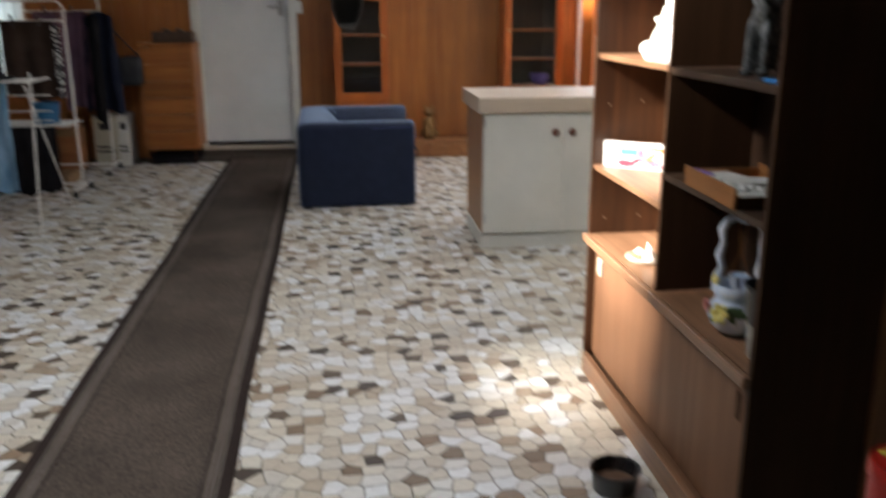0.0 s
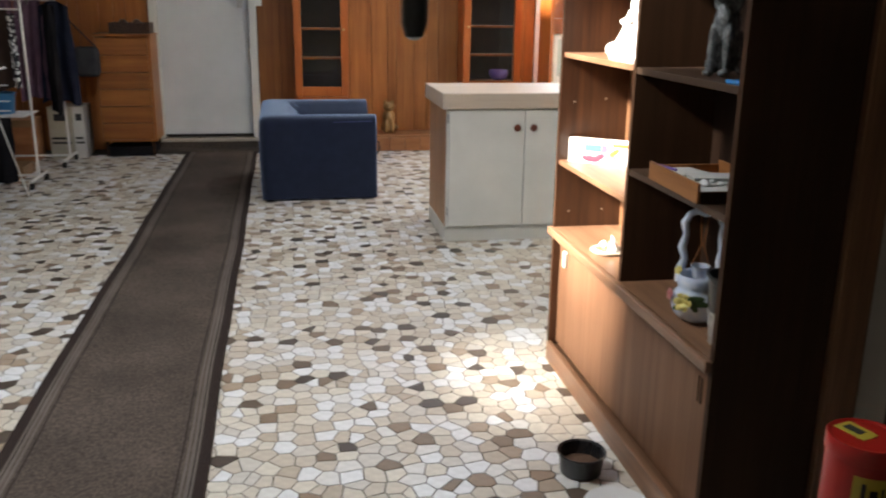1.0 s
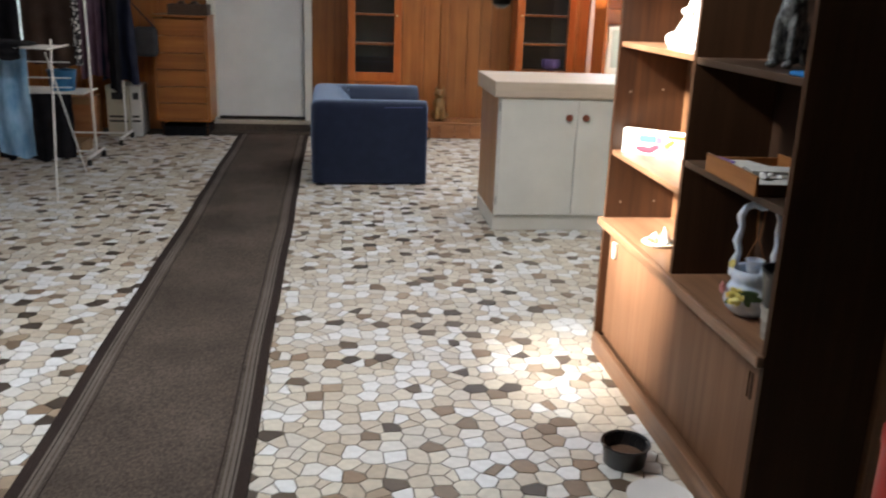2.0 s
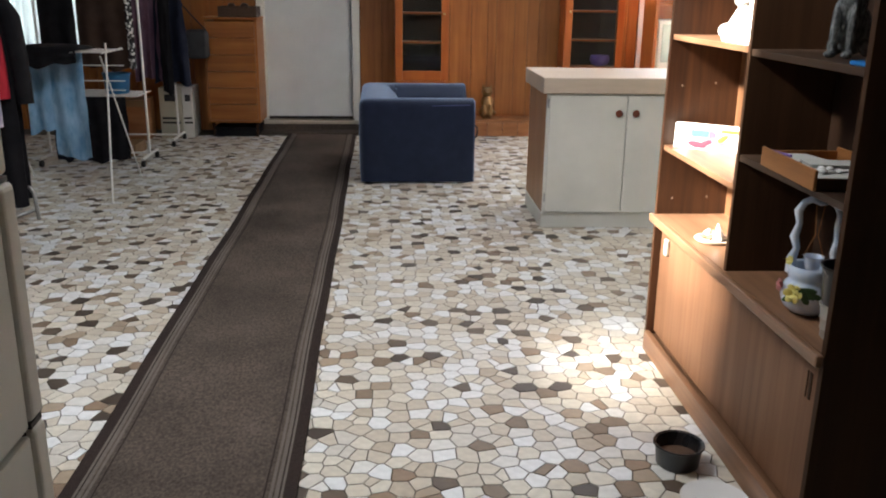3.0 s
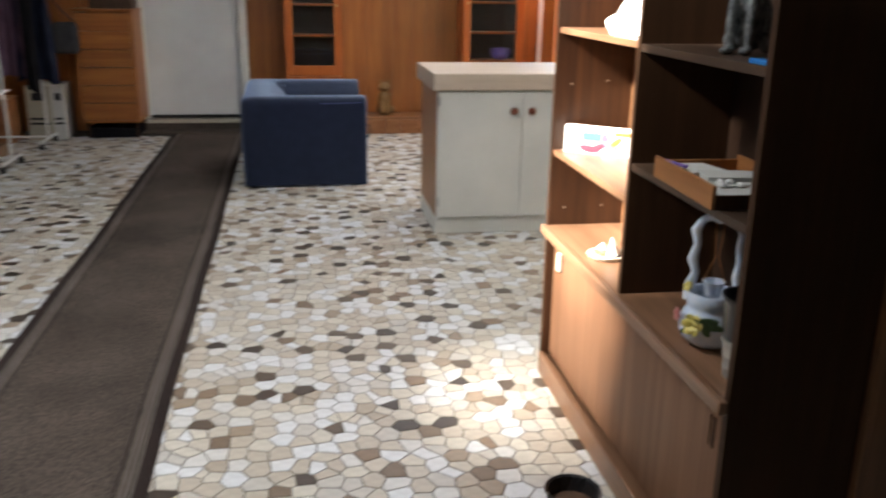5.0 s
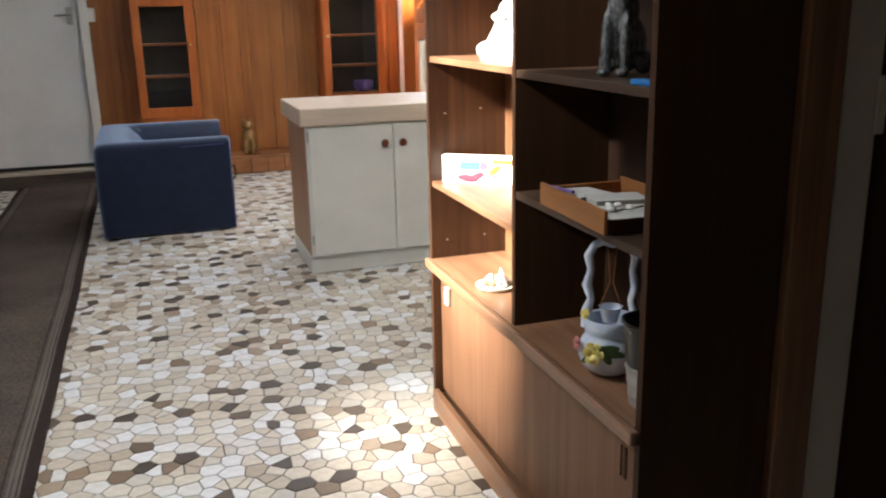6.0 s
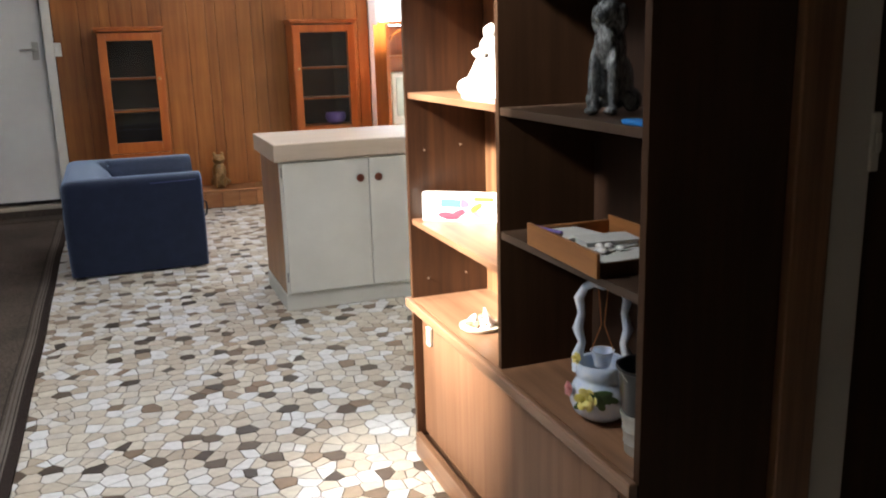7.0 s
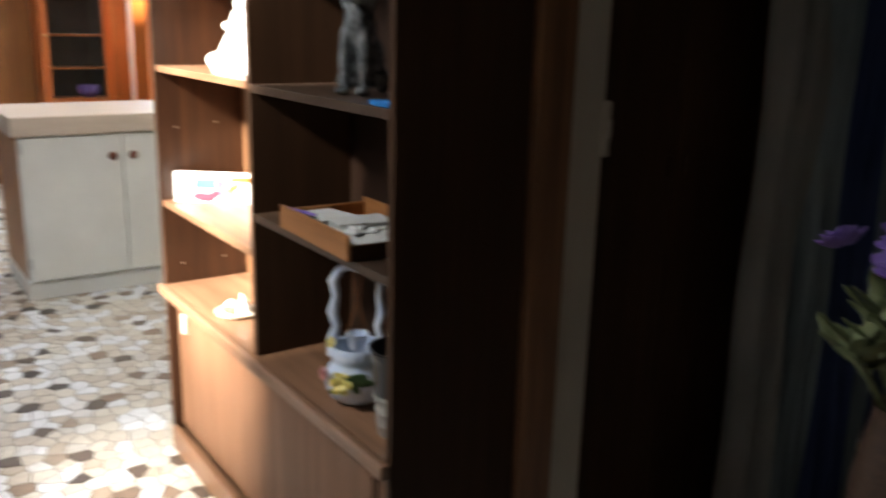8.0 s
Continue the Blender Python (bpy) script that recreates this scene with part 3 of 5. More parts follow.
part("field", B(-0.50, 0.48, -0.11, 0.10, 0.0, 0.016, bevel=0.006), M_MAT, mat_ob)


# ---- armchair ----
def cushion_block(x0, x1, y0, y1, z0, z1, bevel, puff=0.006, seed=0.0):
    """An upholstered block: rounded edges, faces slightly full and uneven."""
    bm = B(x0, x1, y0, y1, z0, z1, bevel=bevel, seg=5)
    bmesh.ops.subdivide_edges(bm, edges=[e for e in bm.edges if e.calc_length() > 0.1], cuts=5, use_grid_fill=True)
    bm.normal_update()
    c, h = Vector(((x0 + x1) / 2, (y0 + y1) / 2, (z0 + z1) / 2)), ((x1 - x0) / 2, (y1 - y0) / 2, (z1 - z0) / 2)
    for v in bm.verts:
        u = [min(1.0, abs(v.co[k] - c[k]) / h[k]) for k in range(3)]
        flat = sorted(1 - q * q for q in u)
        v.co += v.normal * (puff * flat[1] + 0.0035 * noise.noise(v.co * 5.5 + Vector((seed, 0, 0))))
    return bm


def chair_shell():
    """Both arms and the back as one upholstered wall round the seat, with a rounded lip and a leaning inner back."""
    near = [((x, 0.0), (max(x, -0.135 + 0.03 * x), 0.180), 0.03) for x in (0.405, 0.395, 0.30, 0.15, 0.0, -0.15, -0.28, -0.35)]
    bend = [((-0.355 - 0.05 * math.sin(a), 0.05 - 0.05 * math.cos(a)), (-0.15 - 0.02 * math.sin(a), 0.205 - 0.01 * math.cos(a) + 0.01), 0.05) for a in (0.35, 0.8, 1.25)]
    back = [((-0.405, y), (-0.172, 0.22 + 0.56 * (y - 0.08) / 0.84), 0.15) for y in (0.08, 0.2, 0.35, 0.5, 0.65, 0.8, 0.92)]
    far_bend = [((x, 1.0 - y), (u, 1.0 - v), 0.16) for (x, y), (u, v), lean in bend[::-1]]
    far = [((x + 0.01, 1.0 - y), (u + 0.01, 1.0 - v), 0.17) for (x, y), (u, v), lean in near[::-1]]
    bm = bmesh.new()
    rings = []
    for k, (o, n, lean) in enumerate(near + bend + back + far_bend + far):
        o, n = Vector((*o, 0)), Vector((*n, 0))
        d = n - o
        wide = d.length
        d.normalize()
        end = k in (0, len(near + bend + back + far_bend + far) - 1)
        tuck = 0.010 if end else 0.0
        top = 0.592 + 0.018 * min(1.0, max(0.0, o.y)) - tuck
        ring = []
        for f, z in ((0.004, 0.013), (-0.003, 0.10), (-0.005, 0.30), (-0.003, 0.46), (0.0, top - 0.055), (0.008, top - 0.026), (0.026, top - 0.008), (0.055, top),
                     (wide * 0.5, top + 0.004), (wide - 0.055, top), (wide - 0.026, top - 0.008), (wide - 0.007, top - 0.028), (wide + 0.25 * lean, top - 0.06), (wide + lean, 0.40), (wide + lean, 0.20)):
            p = o + d * min(max(f, f + tuck if f < wide / 2 else f - tuck), wide + 0.2) + Vector((0, 0, z))
            p += d * 0.003 * noise.noise(p * 6.0)
            ring.append(bm.verts.new(p))
        rings.append(ring)
    for a, b in zip(rings, rings[1:]):
        for q in range(len(a) - 1):
            bm.faces.new((a[q], a[q + 1], b[q + 1], b[q]))
        bm.faces.new((a[-1], a[0], b[0], b[-1]))
    bm.faces.new(rings[0])
    bm.faces.new(rings[-1][::-1])
    return bm


def armchair(m):
    t = thing("armchair", "cube-shaped blue fabric armchair with rounded edges", "armchair", m)
    arm = part("arms_and_back", chair_shell(), M_FABRIC, t, smooth=True)
    cush = part("seat_cushion", cushion_block(-0.03, 0.40, 0.217, 0.655, 0.20, 0.41, 0.045, 0.012, 4.0), M_FABRIC, t, smooth=True)
    part("base", B(-0.03, 0.39, 0.217, 0.655, 0.013, 0.199, bevel=0.01), M_FABRIC, t)
    bm = bmesh.new()
    tube(bm, [(0.10 + 0.03 * i, -0.0035 + 0.0004 * i, 0.552 + 0.0006 * i) for i in range(10)], 0.0026, 6)
    part("seam", bm, M_PIPE, arm, "pale stitched seam")
    bm = bmesh.new()
    tube(bm, [(-0.03, 0.222, 0.372), (0.395, 0.222, 0.372), (0.395, 0.65, 0.372), (-0.03, 0.65, 0.372)], 0.005, 6)
    part("piping", bm, M_PIPE, cush)
    bm = bmesh.new()
    tube(bm, [(0.404, 0.06, 0.41), (0.424, 0.058, 0.40), (0.428, 0.058, 0.36), (0.420, 0.06, 0.325), (0.404, 0.06, 0.315)], 0.006, 6)
    part("pull_loop", bm, M_GREYC, arm, "small grey webbing loop", smooth=True)
    for x in (-0.35, 0.35):
        for y in (0.06, 0.88):
            bm = bmesh.new()
            rod(bm, (x, y, 0), (x, y, 0.016), 0.02, 0.024)
            part("foot", bm, M_RUBBER, t)
    return t


armchair(pose(0.103, 4.79, 0, 0, 0, 0.6))


# ---- island cupboard ----
def island(m):
    t = thing("island_cupboard", "white two-door kitchen island cupboard with wooden sides", "cupboard", m)
    part("side_panel", B(0.0, 0.02, 0.022, 0.60, 0.09, 0.778), M_SIDE, t, "brown wood-grain side panel")
    part("side_panel", B(0.93, 0.95, 0.022, 0.60, 0.09, 0.778), M_TEAK, t, "brown wood-grain side panel")
    part("back_panel", B(0.021, 0.929, 0.58, 0.60, 0.09, 0.778), M_WHITE, t)
    part("front_frame", B(0.0, 0.95, 0.0, 0.021, 0.088, 0.779), M_WHITE, t)
    part("plinth", B(-0.005, 0.95, 0.012, 0.59, 0.0, 0.087, bevel=0.003), M_WHITE, t)
    for x0, x1, kx in ((0.012, 0.452, 0.404), (0.457, 0.938, 0.500)):
        d = part("door", B(x0, x1, -0.018, -0.001, 0.100, 0.770, bevel=0.003), M_WHITE, t, "white painted door")
        bm = bmesh.new()
        rod(bm, (kx, -0.018, 0.673), (kx, -0.034, 0.673), 0.009)
        lathe_pts = [(0.010, 0.0), (0.019, 0.004), (0.021, 0.010), (0.017, 0.016), (0.006, 0.018)]
        sub = bmesh.new()
        lathe(sub, lathe_pts, n=18)
        bmesh.ops.transform(sub, matrix=Matrix.Translation((kx, -0.030, 0.673)) @ Matrix.Rotation(radians(90), 4, "X"), verts=sub.verts)
        me = bpy.data.meshes.new("knob_head")
        sub.to_mesh(me)
        sub.free()
        bm.from_mesh(me)
        bpy.data.meshes.remove(me)
        part("knob", bm, M_KNOB, d, "round brown knob", smooth=True)
    for z in (0.16, 0.70):
        part("hinge", B(0.003, 0.011, -0.014, -0.001, z, z + 0.05), M_STEEL, t, "small steel hinge")
    return t


island(pose(0.79, 3.60, 0))
slab = thing("worktop", "thick beige laminate worktop on the island", "worktop", pose(0.762, 3.57, 0.7795))
part("slab", B(0, 1.05, 0, 0.66, 0.0, 0.089, bevel=0.004), M_SLAB, slab)
part("edge_strip", B(0.003, 1.04, -0.003, 0.004, 0.008, 0.084, bevel=0.0015), M_SLAB, slab)


# ---- bookcase, open above and with sliding doors below ----
BX0, BX1, BY0, BY1, BH = 0.896, 1.166, 0.548, 1.862, 1.98
bc = thing("bookcase", "tall teak-veneer bookcase with open shelves and sliding doors", "bookcase", pose(0, 0, 0))
part("end_panel", B(BX0, BX1, BY1 - 0.02, BY1, 0, BH, bevel=0.0015), M_TEAKB, bc)
# Near end panel and divider: shade put into a darker veneer.
part("end_panel", B(BX0, BX1 + 0.022, BY0, BY0 + 0.02, 0, BH, bevel=0.0015), M_TEAKD, bc, "end panel, its shade painted in")
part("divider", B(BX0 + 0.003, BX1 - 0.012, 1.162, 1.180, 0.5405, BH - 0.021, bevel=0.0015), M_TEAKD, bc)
part("back_panel", B(BX1 - 0.011, BX1 - 0.002, 1.171, BY1 - 0.021, 0.05, BH - 0.021), M_TEAK, bc)
part("back_panel", B(BX1 - 0.011, BX1 - 0.002, BY0 + 0.021, 1.170, 0.05, BH - 0.021), M_TEAKM, bc, "near back panel, bay shade painted in")
part("top_board", B(BX0, BX1 - 0.012, BY0 + 0.021, BY1 - 0.021, BH - 0.02, BH), M_TEAKH, bc)
bm = B(BX0 - 0.0005, BX1 - 0.012, BY0 + 0.021, BY1 - 0.0205, 0.512, 0.54)
box(bm, BX0 - 0.020, BX0 - 0.001, BY0 + 0.001, BY1, 0.510, 0.540, bevel=0.004)
part("counter_board", bm, M_TEAKH, bc, "counter board with a worn front edge")
part("plinth_board", B(BX0 - 0.008, BX0 + 0.012, BY0 + 0.021, BY1 - 0.021, 0.0, 0.078, bevel=0.002), M_TEAKH, bc)
part("floor_board", B(BX0 + 0.013, BX1 - 0.012, BY0 + 0.021, BY1 - 0.021, 0.045, 0.062), M_TEAKH, bc)
for z in (1.505, 1.187, 0.798):
    part("shelf", B(BX0 + 0.006, BX1 - 0.012, 1.1805, BY1 - 0.021, z - 0.018, z, bevel=0.001), M_TEAKH, bc)
# These shelves match the far ones but are coloured for shade.
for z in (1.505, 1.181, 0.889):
    part("shelf", B(BX0 + 0.006, BX1 - 0.012, BY0 + 0.021, 1.1615, z - 0.018, z, bevel=0.001), M_SHELFD, bc, "near shelf, bay shade painted in")
d2 = part("sliding_door", B(0.924, 0.938, BY0 + 0.023, BY1 - 0.024, 0.080, 0.509), M_TEAKS, bc, "long teak door panel")
# Thin dark bars on the door paint the slots' inner shade.
bm = bmesh.new()
box(bm, 0.921, 0.9238, 0.636, 0.647, 0.385, 0.455, bevel=0.001)
box(bm, 0.921, 0.9238, 0.656, 0.660, 0.385, 0.455, bevel=0.001)
part("finger_pull", bm, M_TEAKD, d2, "dark bars standing for the shade in finger slots")
lk = part("catch", B(0.911, 0.9235, 1.738, 1.770, 0.405, 0.465, bevel=0.003), M_CARTON, d2, "small cream plastic catch")
for k, (x, z) in enumerate(((0.95, 1.01), (1.07, 1.02), (0.95, 0.60), (1.08, 0.605))):
    bm = bmesh.new()
    rod(bm, (x, BY1 - 0.0202, z), (x, BY1 - 0.024, z), 0.0035, n=8)
    part("shelf_pin", bm, M_STEEL, bc, "tiny steel shelf pin")


# ---- glass-fronted corner cabinets ----
def glass_cabinet(m, w, h, knob_right, label):
    t = thing("display_cabinet", label, "cabinet", m, group="glass-fronted cabinets on the panelled wall")
    part("carcass_side", B(0, 0.018, 0.022, 0.27, 0, h), M_ORANGE, t)
    part("carcass_side", B(w - 0.018, w, 0.022, 0.27, 0, h), M_ORANGE, t)
    part("carcass_back", B(0.019, w - 0.019, 0.258, 0.27, 0.02, h), M_SHADE, t, "back panel with the inner shade painted in")
    part("carcass_bottom", B(0.019, w - 0.019, 0.022, 0.257, 0, 0.02), M_ORANGE, t)
    crown = bmesh.new()
    box(crown, -0.012, w + 0.012, -0.012, 0.27, h + 0.001, h + 0.018, bevel=0.004)
    box(crown, -0.026, w + 0.026, -0.026, 0.27, h + 0.0185, h + 0.036, bevel=0.006)
    part("cornice", crown, M_ORANGE, t)
    part("lower_panel", B(0.019, w - 0.019, 0.002, 0.021, 0.022, h - 0.985, bevel=0.002), M_ORANGE, t)
    d = bmesh.new()
    z0, z1, s = h - 0.98, h - 0.01, 0.070
    for a in ((0.004, s, z0, z1), (w - s, w - 0.004, z0, z1), (s, w - s, z1 - 0.062, z1), (s, w - s, z0, z0 + 0.088)):
        box(d, a[0], a[1], 0.0, 0.020, a[2], a[3], bevel=0.004)
    dr = part("door", d, M_ORANGE, t, "orange timber door frame")
    pane = part("pane", B(s, w - s, 0.008, 0.012, z0 + 0.088, z1 - 0.062), M_GLASS, dr, "clear glass pane")
    pane.visible_shadow = False
    bm = bmesh.new()
    kx = w - 0.045 if knob_right else 0.045
    blob(bm, (kx, -0.012, z0 + 0.60), (0.011, 0.012, 0.011), 12)
    part("knob", bm, M_BRASS, dr, "tiny brass knob", smooth=True)
    for f in (0.30, 0.62):
        part("shelf", B(0.019, w - 0.019, 0.03, 0.25, z0 + 0.088 + f * 0.82, z0 + 0.088 + f * 0.82 + 0.016), M_ORANGE, t)
    return t


glass_cabinet(pose(-0.040, 6.905, 0.152), 0.495, 1.34, True, "orange timber display cabinet with a tall glass door")
cab2 = glass_cabinet(pose(1.525, 6.905, 0.152), 0.56, 1.375, False, "orange timber display cabinet, a purple bowl inside")
bowl = thing("glass_bowl", "small purple glass bowl on the cabinet floor shelf", "bowl", pose(1.90, 7.03, 0.6505))
bm = bmesh.new()
lathe(bm, [(0.04, 0.0), (0.075, 0.02), (0.095, 0.06), (0.085, 0.10), (0.075, 0.10), (0.08, 0.06), (0.05, 0.012)])
part("body", bm, M_PURPLE, bowl, smooth=True)
part("shelf", B(0.019, 0.581, 0.03, 0.25, 0.482, 0.498), M_ORANGE, cab2)
st = bmesh.new()
for c, r in (((0, 0, 0.06), (0.055, 0.05, 0.06)), ((0, -0.012, 0.15), (0.045, 0.042, 0.08)), ((0, -0.02, 0.255), (0.04, 0.038, 0.042)),
             ((-0.025, -0.02, 0.30), (0.012, 0.008, 0.022)), ((0.025, -0.02, 0.30), (0.012, 0.008, 0.022)), ((-0.022, -0.045, 0.07), (0.016, 0.018, 0.07)),
             ((0.022, -0.045, 0.07), (0.016, 0.018, 0.07)), ((0, -0.055, 0.248), (0.018, 0.016, 0.015)), ((0.05, 0.02, 0.05), (0.02, 0.05, 0.02))):
    blob(st, (1.35 * c[0], 1.2 * c[1], c[2]), (1.35 * r[0], 1.2 * r[1], r[2]))
cat = tagged(part("cat_statue", st, M_CAT, at=pose(0.83, 6.99, 0.1525)), "small gilt brown seated animal statue on the ledge", "statue")
md = cat.modifiers.new("fuse", "REMESH")
md.mode, md.voxel_size, md.use_smooth_shade = "VOXEL", 0.006, True


# ---- open orange shelf unit at the corner window ----
hu = thing("shelf_unit", "bright orange timber shelf unit in strong daylight", "shelf unit", pose(2.19, 6.32, 0))
part("side_panel", B(0, 0.03, 0, 0.36, 0, 1.50, bevel=0.003), M_ORANGE, hu)
part("side_panel", B(0.83, 0.86, 0, 0.36, 0, 1.50, bevel=0.003), M_ORANGE, hu)
part("back_panel", B(0.031, 0.829, 0.345, 0.358, 0, 1.49), M_ORANGE, hu)
for z in (0.05, 0.66, 1.24, 1.52):
    part("shelf", B(0.031, 0.829, 0.0, 0.344, z - 0.022, z, bevel=0.003), M_ORANGE, hu)
bm = bmesh.new()
tube(bm, arc((0.43, 0.01, 1.36), 0.39, 180, 0, (1, 0, 0), (0, 0, 0.34), 13), 0.012, 6)
part("arched_rail", bm, M_ORANGE, hu)
tv = thing("monitor", "old pale grey box monitor on the orange shelf", "monitor", pose(2.46, 6.44, 0.6605))
part("case", B(-0.21, 0.21, -0.02, 0.20, 0.0, 0.44, bevel=0.02, seg=3), M_WHITE, tv)
part("screen", B(-0.165, 0.165, -0.026, -0.0205, 0.075, 0.40, bevel=0.004), M_SCREEN, tv, "pale grey-green glass screen")


# ---- fridge ----
fr = thing("fridge", "aged cream upright fridge with three doors, its side streaked", "fridge", pose(-0.55, -0.165, 0))
part("body", B(-0.60, 0.0, -0.66, -0.008, 0.778, 1.70, bevel=0.006), M_FRIDGE, fr, "upper cabinet side")
part("body", B(-0.60, 0.0, -0.66, -0.008, 0.06, 0.770, bevel=0.006), M_FRIDGE, fr, "lower cabinet side")
part("gasket", B(-0.594, -0.010, -0.0075, 0.0005, 0.07, 1.69), M_GREYC, fr, "dark rubber door gasket")
for z0, z1, inset in ((1.101, 1.70, 0.004), (0.779, 1.093, 0.0), (0.06, 0.770, 0.0)):
    part("door", B(-0.60, -0.001 - inset, 0.001, 0.044 - inset, z0, z1, bevel=0.009, seg=3), M_FRIDGE, fr, "cream enamel door")
part("hinge", B(-0.05, -0.006, 0.004, 0.036, 1.0935, 1.1005), M_RUBBER, fr, "dark hinge")
part("hinge", B(-0.05, -0.004, 0.004, 0.038, 0.7705, 0.7785), M_RUBBER, fr, "dark hinge")
part("base_panel", B(-0.58, -0.012, -0.65, -0.01, 0.02, 0.0595), M_GREYC, fr, "dark recessed base")
for x in (-0.54, -0.06):
    for y in (-0.58, -0.08):
        bm = bmesh.new()
        rod(bm, (x, y, 0), (x, y, 0.021), 0.02)
        part("foot", bm, M_RUBBER, fr)


# ---- laundry corner ----
def chest_of_drawers(m):
    t = thing("chest_of_drawers", "orange-brown wooden chest of drawers on short legs", "drawers", m)
    w, d, z0, z1 = 0.475, 0.42, 0.135, 1.045
    part("side_panel", B(0, 0.02, 0, d, z0, z1), M_CHEST, t)
    part("side_panel", B(w - 0.02, w, 0, d, z0, z1), M_CHEST, t)
    part("top_board", B(-0.008, w + 0.008, -0.01, d, z1 + 0.001, z1 + 0.020, bevel=0.004), M_CHEST, t)
    part("back_panel", B(0.021, w - 0.021, d - 0.012, d, z0, z1), M_CHEST, t)
    part("bottom_board", B(0.021, w - 0.021, 0.004, d - 0.013, z0, z0 + 0.018), M_CHEST, t)
    hgt = (z1 - z0 - 0.03) / 6
    for i in range(6):
        za = z0 + 0.02 + i * hgt
        part("drawer", B(0.023, w - 0.023, -0.004, 0.016, za + 0.002, za + hgt - 0.003, bevel=0.003), M_CHEST, t, "drawer front with a finger lip")
        part("drawer_box", B(0.030, w - 0.030, 0.017, d - 0.03, za + 0.012, za + hgt - 0.03), M_CHEST, t)
    for x in (0.04, w - 0.04):
        for y in (0.05, d - 0.05):
            bm = bmesh.new()
            rod(bm, (x, y, 0), (x, y, z0), 0.010, 0.016)
            # Legs coloured dark to carry the shade below the drawers.
            part("leg", bm, M_TEAKD, t, "leg darkened for shade under the chest")
    return t


chest_of_drawers(pose(-1.742, 6.755, 0))
ub = thing("storage_tub", "low black tub pushed under the chest", "tub", pose(-1.70, 6.80, 0))
part("body", B(0, 0.40, 0, 0.32, 0, 0.07, bevel=0.012, seg=3), M_BLACKC, ub)
part("lid", B(-0.008, 0.408, -0.008, 0.328, 0.0705, 0.085, bevel=0.006), M_BLACKC, ub, "black lid")
bk = thing("basket", "dark woven basket holding brown shoes, on the chest", "basket", pose(-1.44, 6.93, 1.066))
bm = bmesh.new()
box(bm, -0.17, 0.17, -0.12, 0.12, 0.0, 0.012)
for x0, x1, y0, y1 in ((-0.17, 0.17, -0.12, -0.105), (-0.17, 0.17, 0.105, 0.12), (-0.17, -0.155, -0.105, 0.105), (0.155, 0.17, -0.105, 0.105)):
    box(bm, x0, x1, y0, y1, 0.0121, 0.075, bevel=0.003)
part("weave", bm, M_WICKER, bk)
bm = bmesh.new()
tube(bm, [(-0.165, -0.115, 0.082), (0.165, -0.115, 0.082), (0.165, 0.115, 0.082), (-0.165, 0.115, 0.082)], 0.010, 8, closed=True)
part("rim", bm, M_WICKER, bk, smooth=True)
for i, (x, r) in enumerate(((-0.07, 12), (0.07, -18))):
    sh = thing("shoe", "brown leather shoe lying in the basket", "shoe", pose(-1.44 + x, 6.93, 1.081, 0, 0, r + 90), group="shoes in the basket")
    bm = bmesh.new()
    blob(bm, (0, 0, 0.045), (0.10, 0.04, 0.035))
    blob(bm, (-0.05, 0, 0.07), (0.048, 0.038, 0.038))
    part("upper", bm, M_SHOE, sh, smooth=True)
    part("sole", B(-0.095, 0.095, -0.035, 0.035, 0.0, 0.012, bevel=0.004), M_RUBBER, sh)


def garment_rail(m, w, h, shelf, label):
    """White tube frame with rounded corners on castors."""
    t = thing("garment_rail", label, "clothes rail", m, group="white garment rails")
    bm = bmesh.new()
    r = 0.07
    pts = [(0, 0, 0.07)] + [(0, 0, h - r)] + arc((r, 0, h - r), r, 180, 90, (1, 0, 0), (0, 0, 1)) + arc((w - r, 0, h - r), r, 90, 0, (1, 0, 0), (0, 0, 1)) + [(w, 0, 0.07)]
    tube(bm, pts, 0.0095, 10)
    part("hoop", bm, M_ENAMEL, t, smooth=True)
    bm = bmesh.new()
    rod(bm, (0.005, 0, h - 0.14), (w - 0.005, 0, h - 0.14), 0.007)
    part("hanging_bar", bm, M_ENAMEL, t, smooth=True)
    for x in (0.0, w):
        bm = bmesh.new()
        tube(bm, [(x, -0.22, 0.062), (x, 0.22, 0.062)], 0.011, 8)
        f = part("foot_bar", bm, M_ENAMEL, t, smooth=True)
        for y in (-0.2, 0.2):
            bm = bmesh.new()
            rod(bm, (x - 0.012, y, 0.024), (x + 0.012, y, 0.024), 0.024)
            rod(bm, (x, y, 0.03), (x, y, 0.055), 0.007)
            part("castor", bm, M_RUBBER, f, "black castor")
    bm = bmesh.new()
    rod(bm, (0, 0, 0.075), (w, 0, 0.075), 0.008)
    part("base_bar", bm, M_ENAMEL, t, smooth=True)
    if shelf:
        bm = bmesh.new()
        for i in range(7):
            y = -0.18 + 0.06 * i
            rod(bm, (0.01, y, shelf), (w - 0.01, y, shelf), 0.004, n=6)
        for x in (0.01, w - 0.01):
            rod(bm, (x, -0.19, shelf), (x, 0.19, shelf), 0.006, n=6)
        part("wire_shelf", bm, M_ENAMEL, t)
    return t


garment_rail(pose(-2.715, 5.57, 0), 0.755, 1.41, 0.53, "white tube garment rail hung with dark trousers")
garment_rail(pose(-2.53, 6.45, 0), 0.59, 1.475, 0, "white tube garment rail hung with shirts and a jacket")


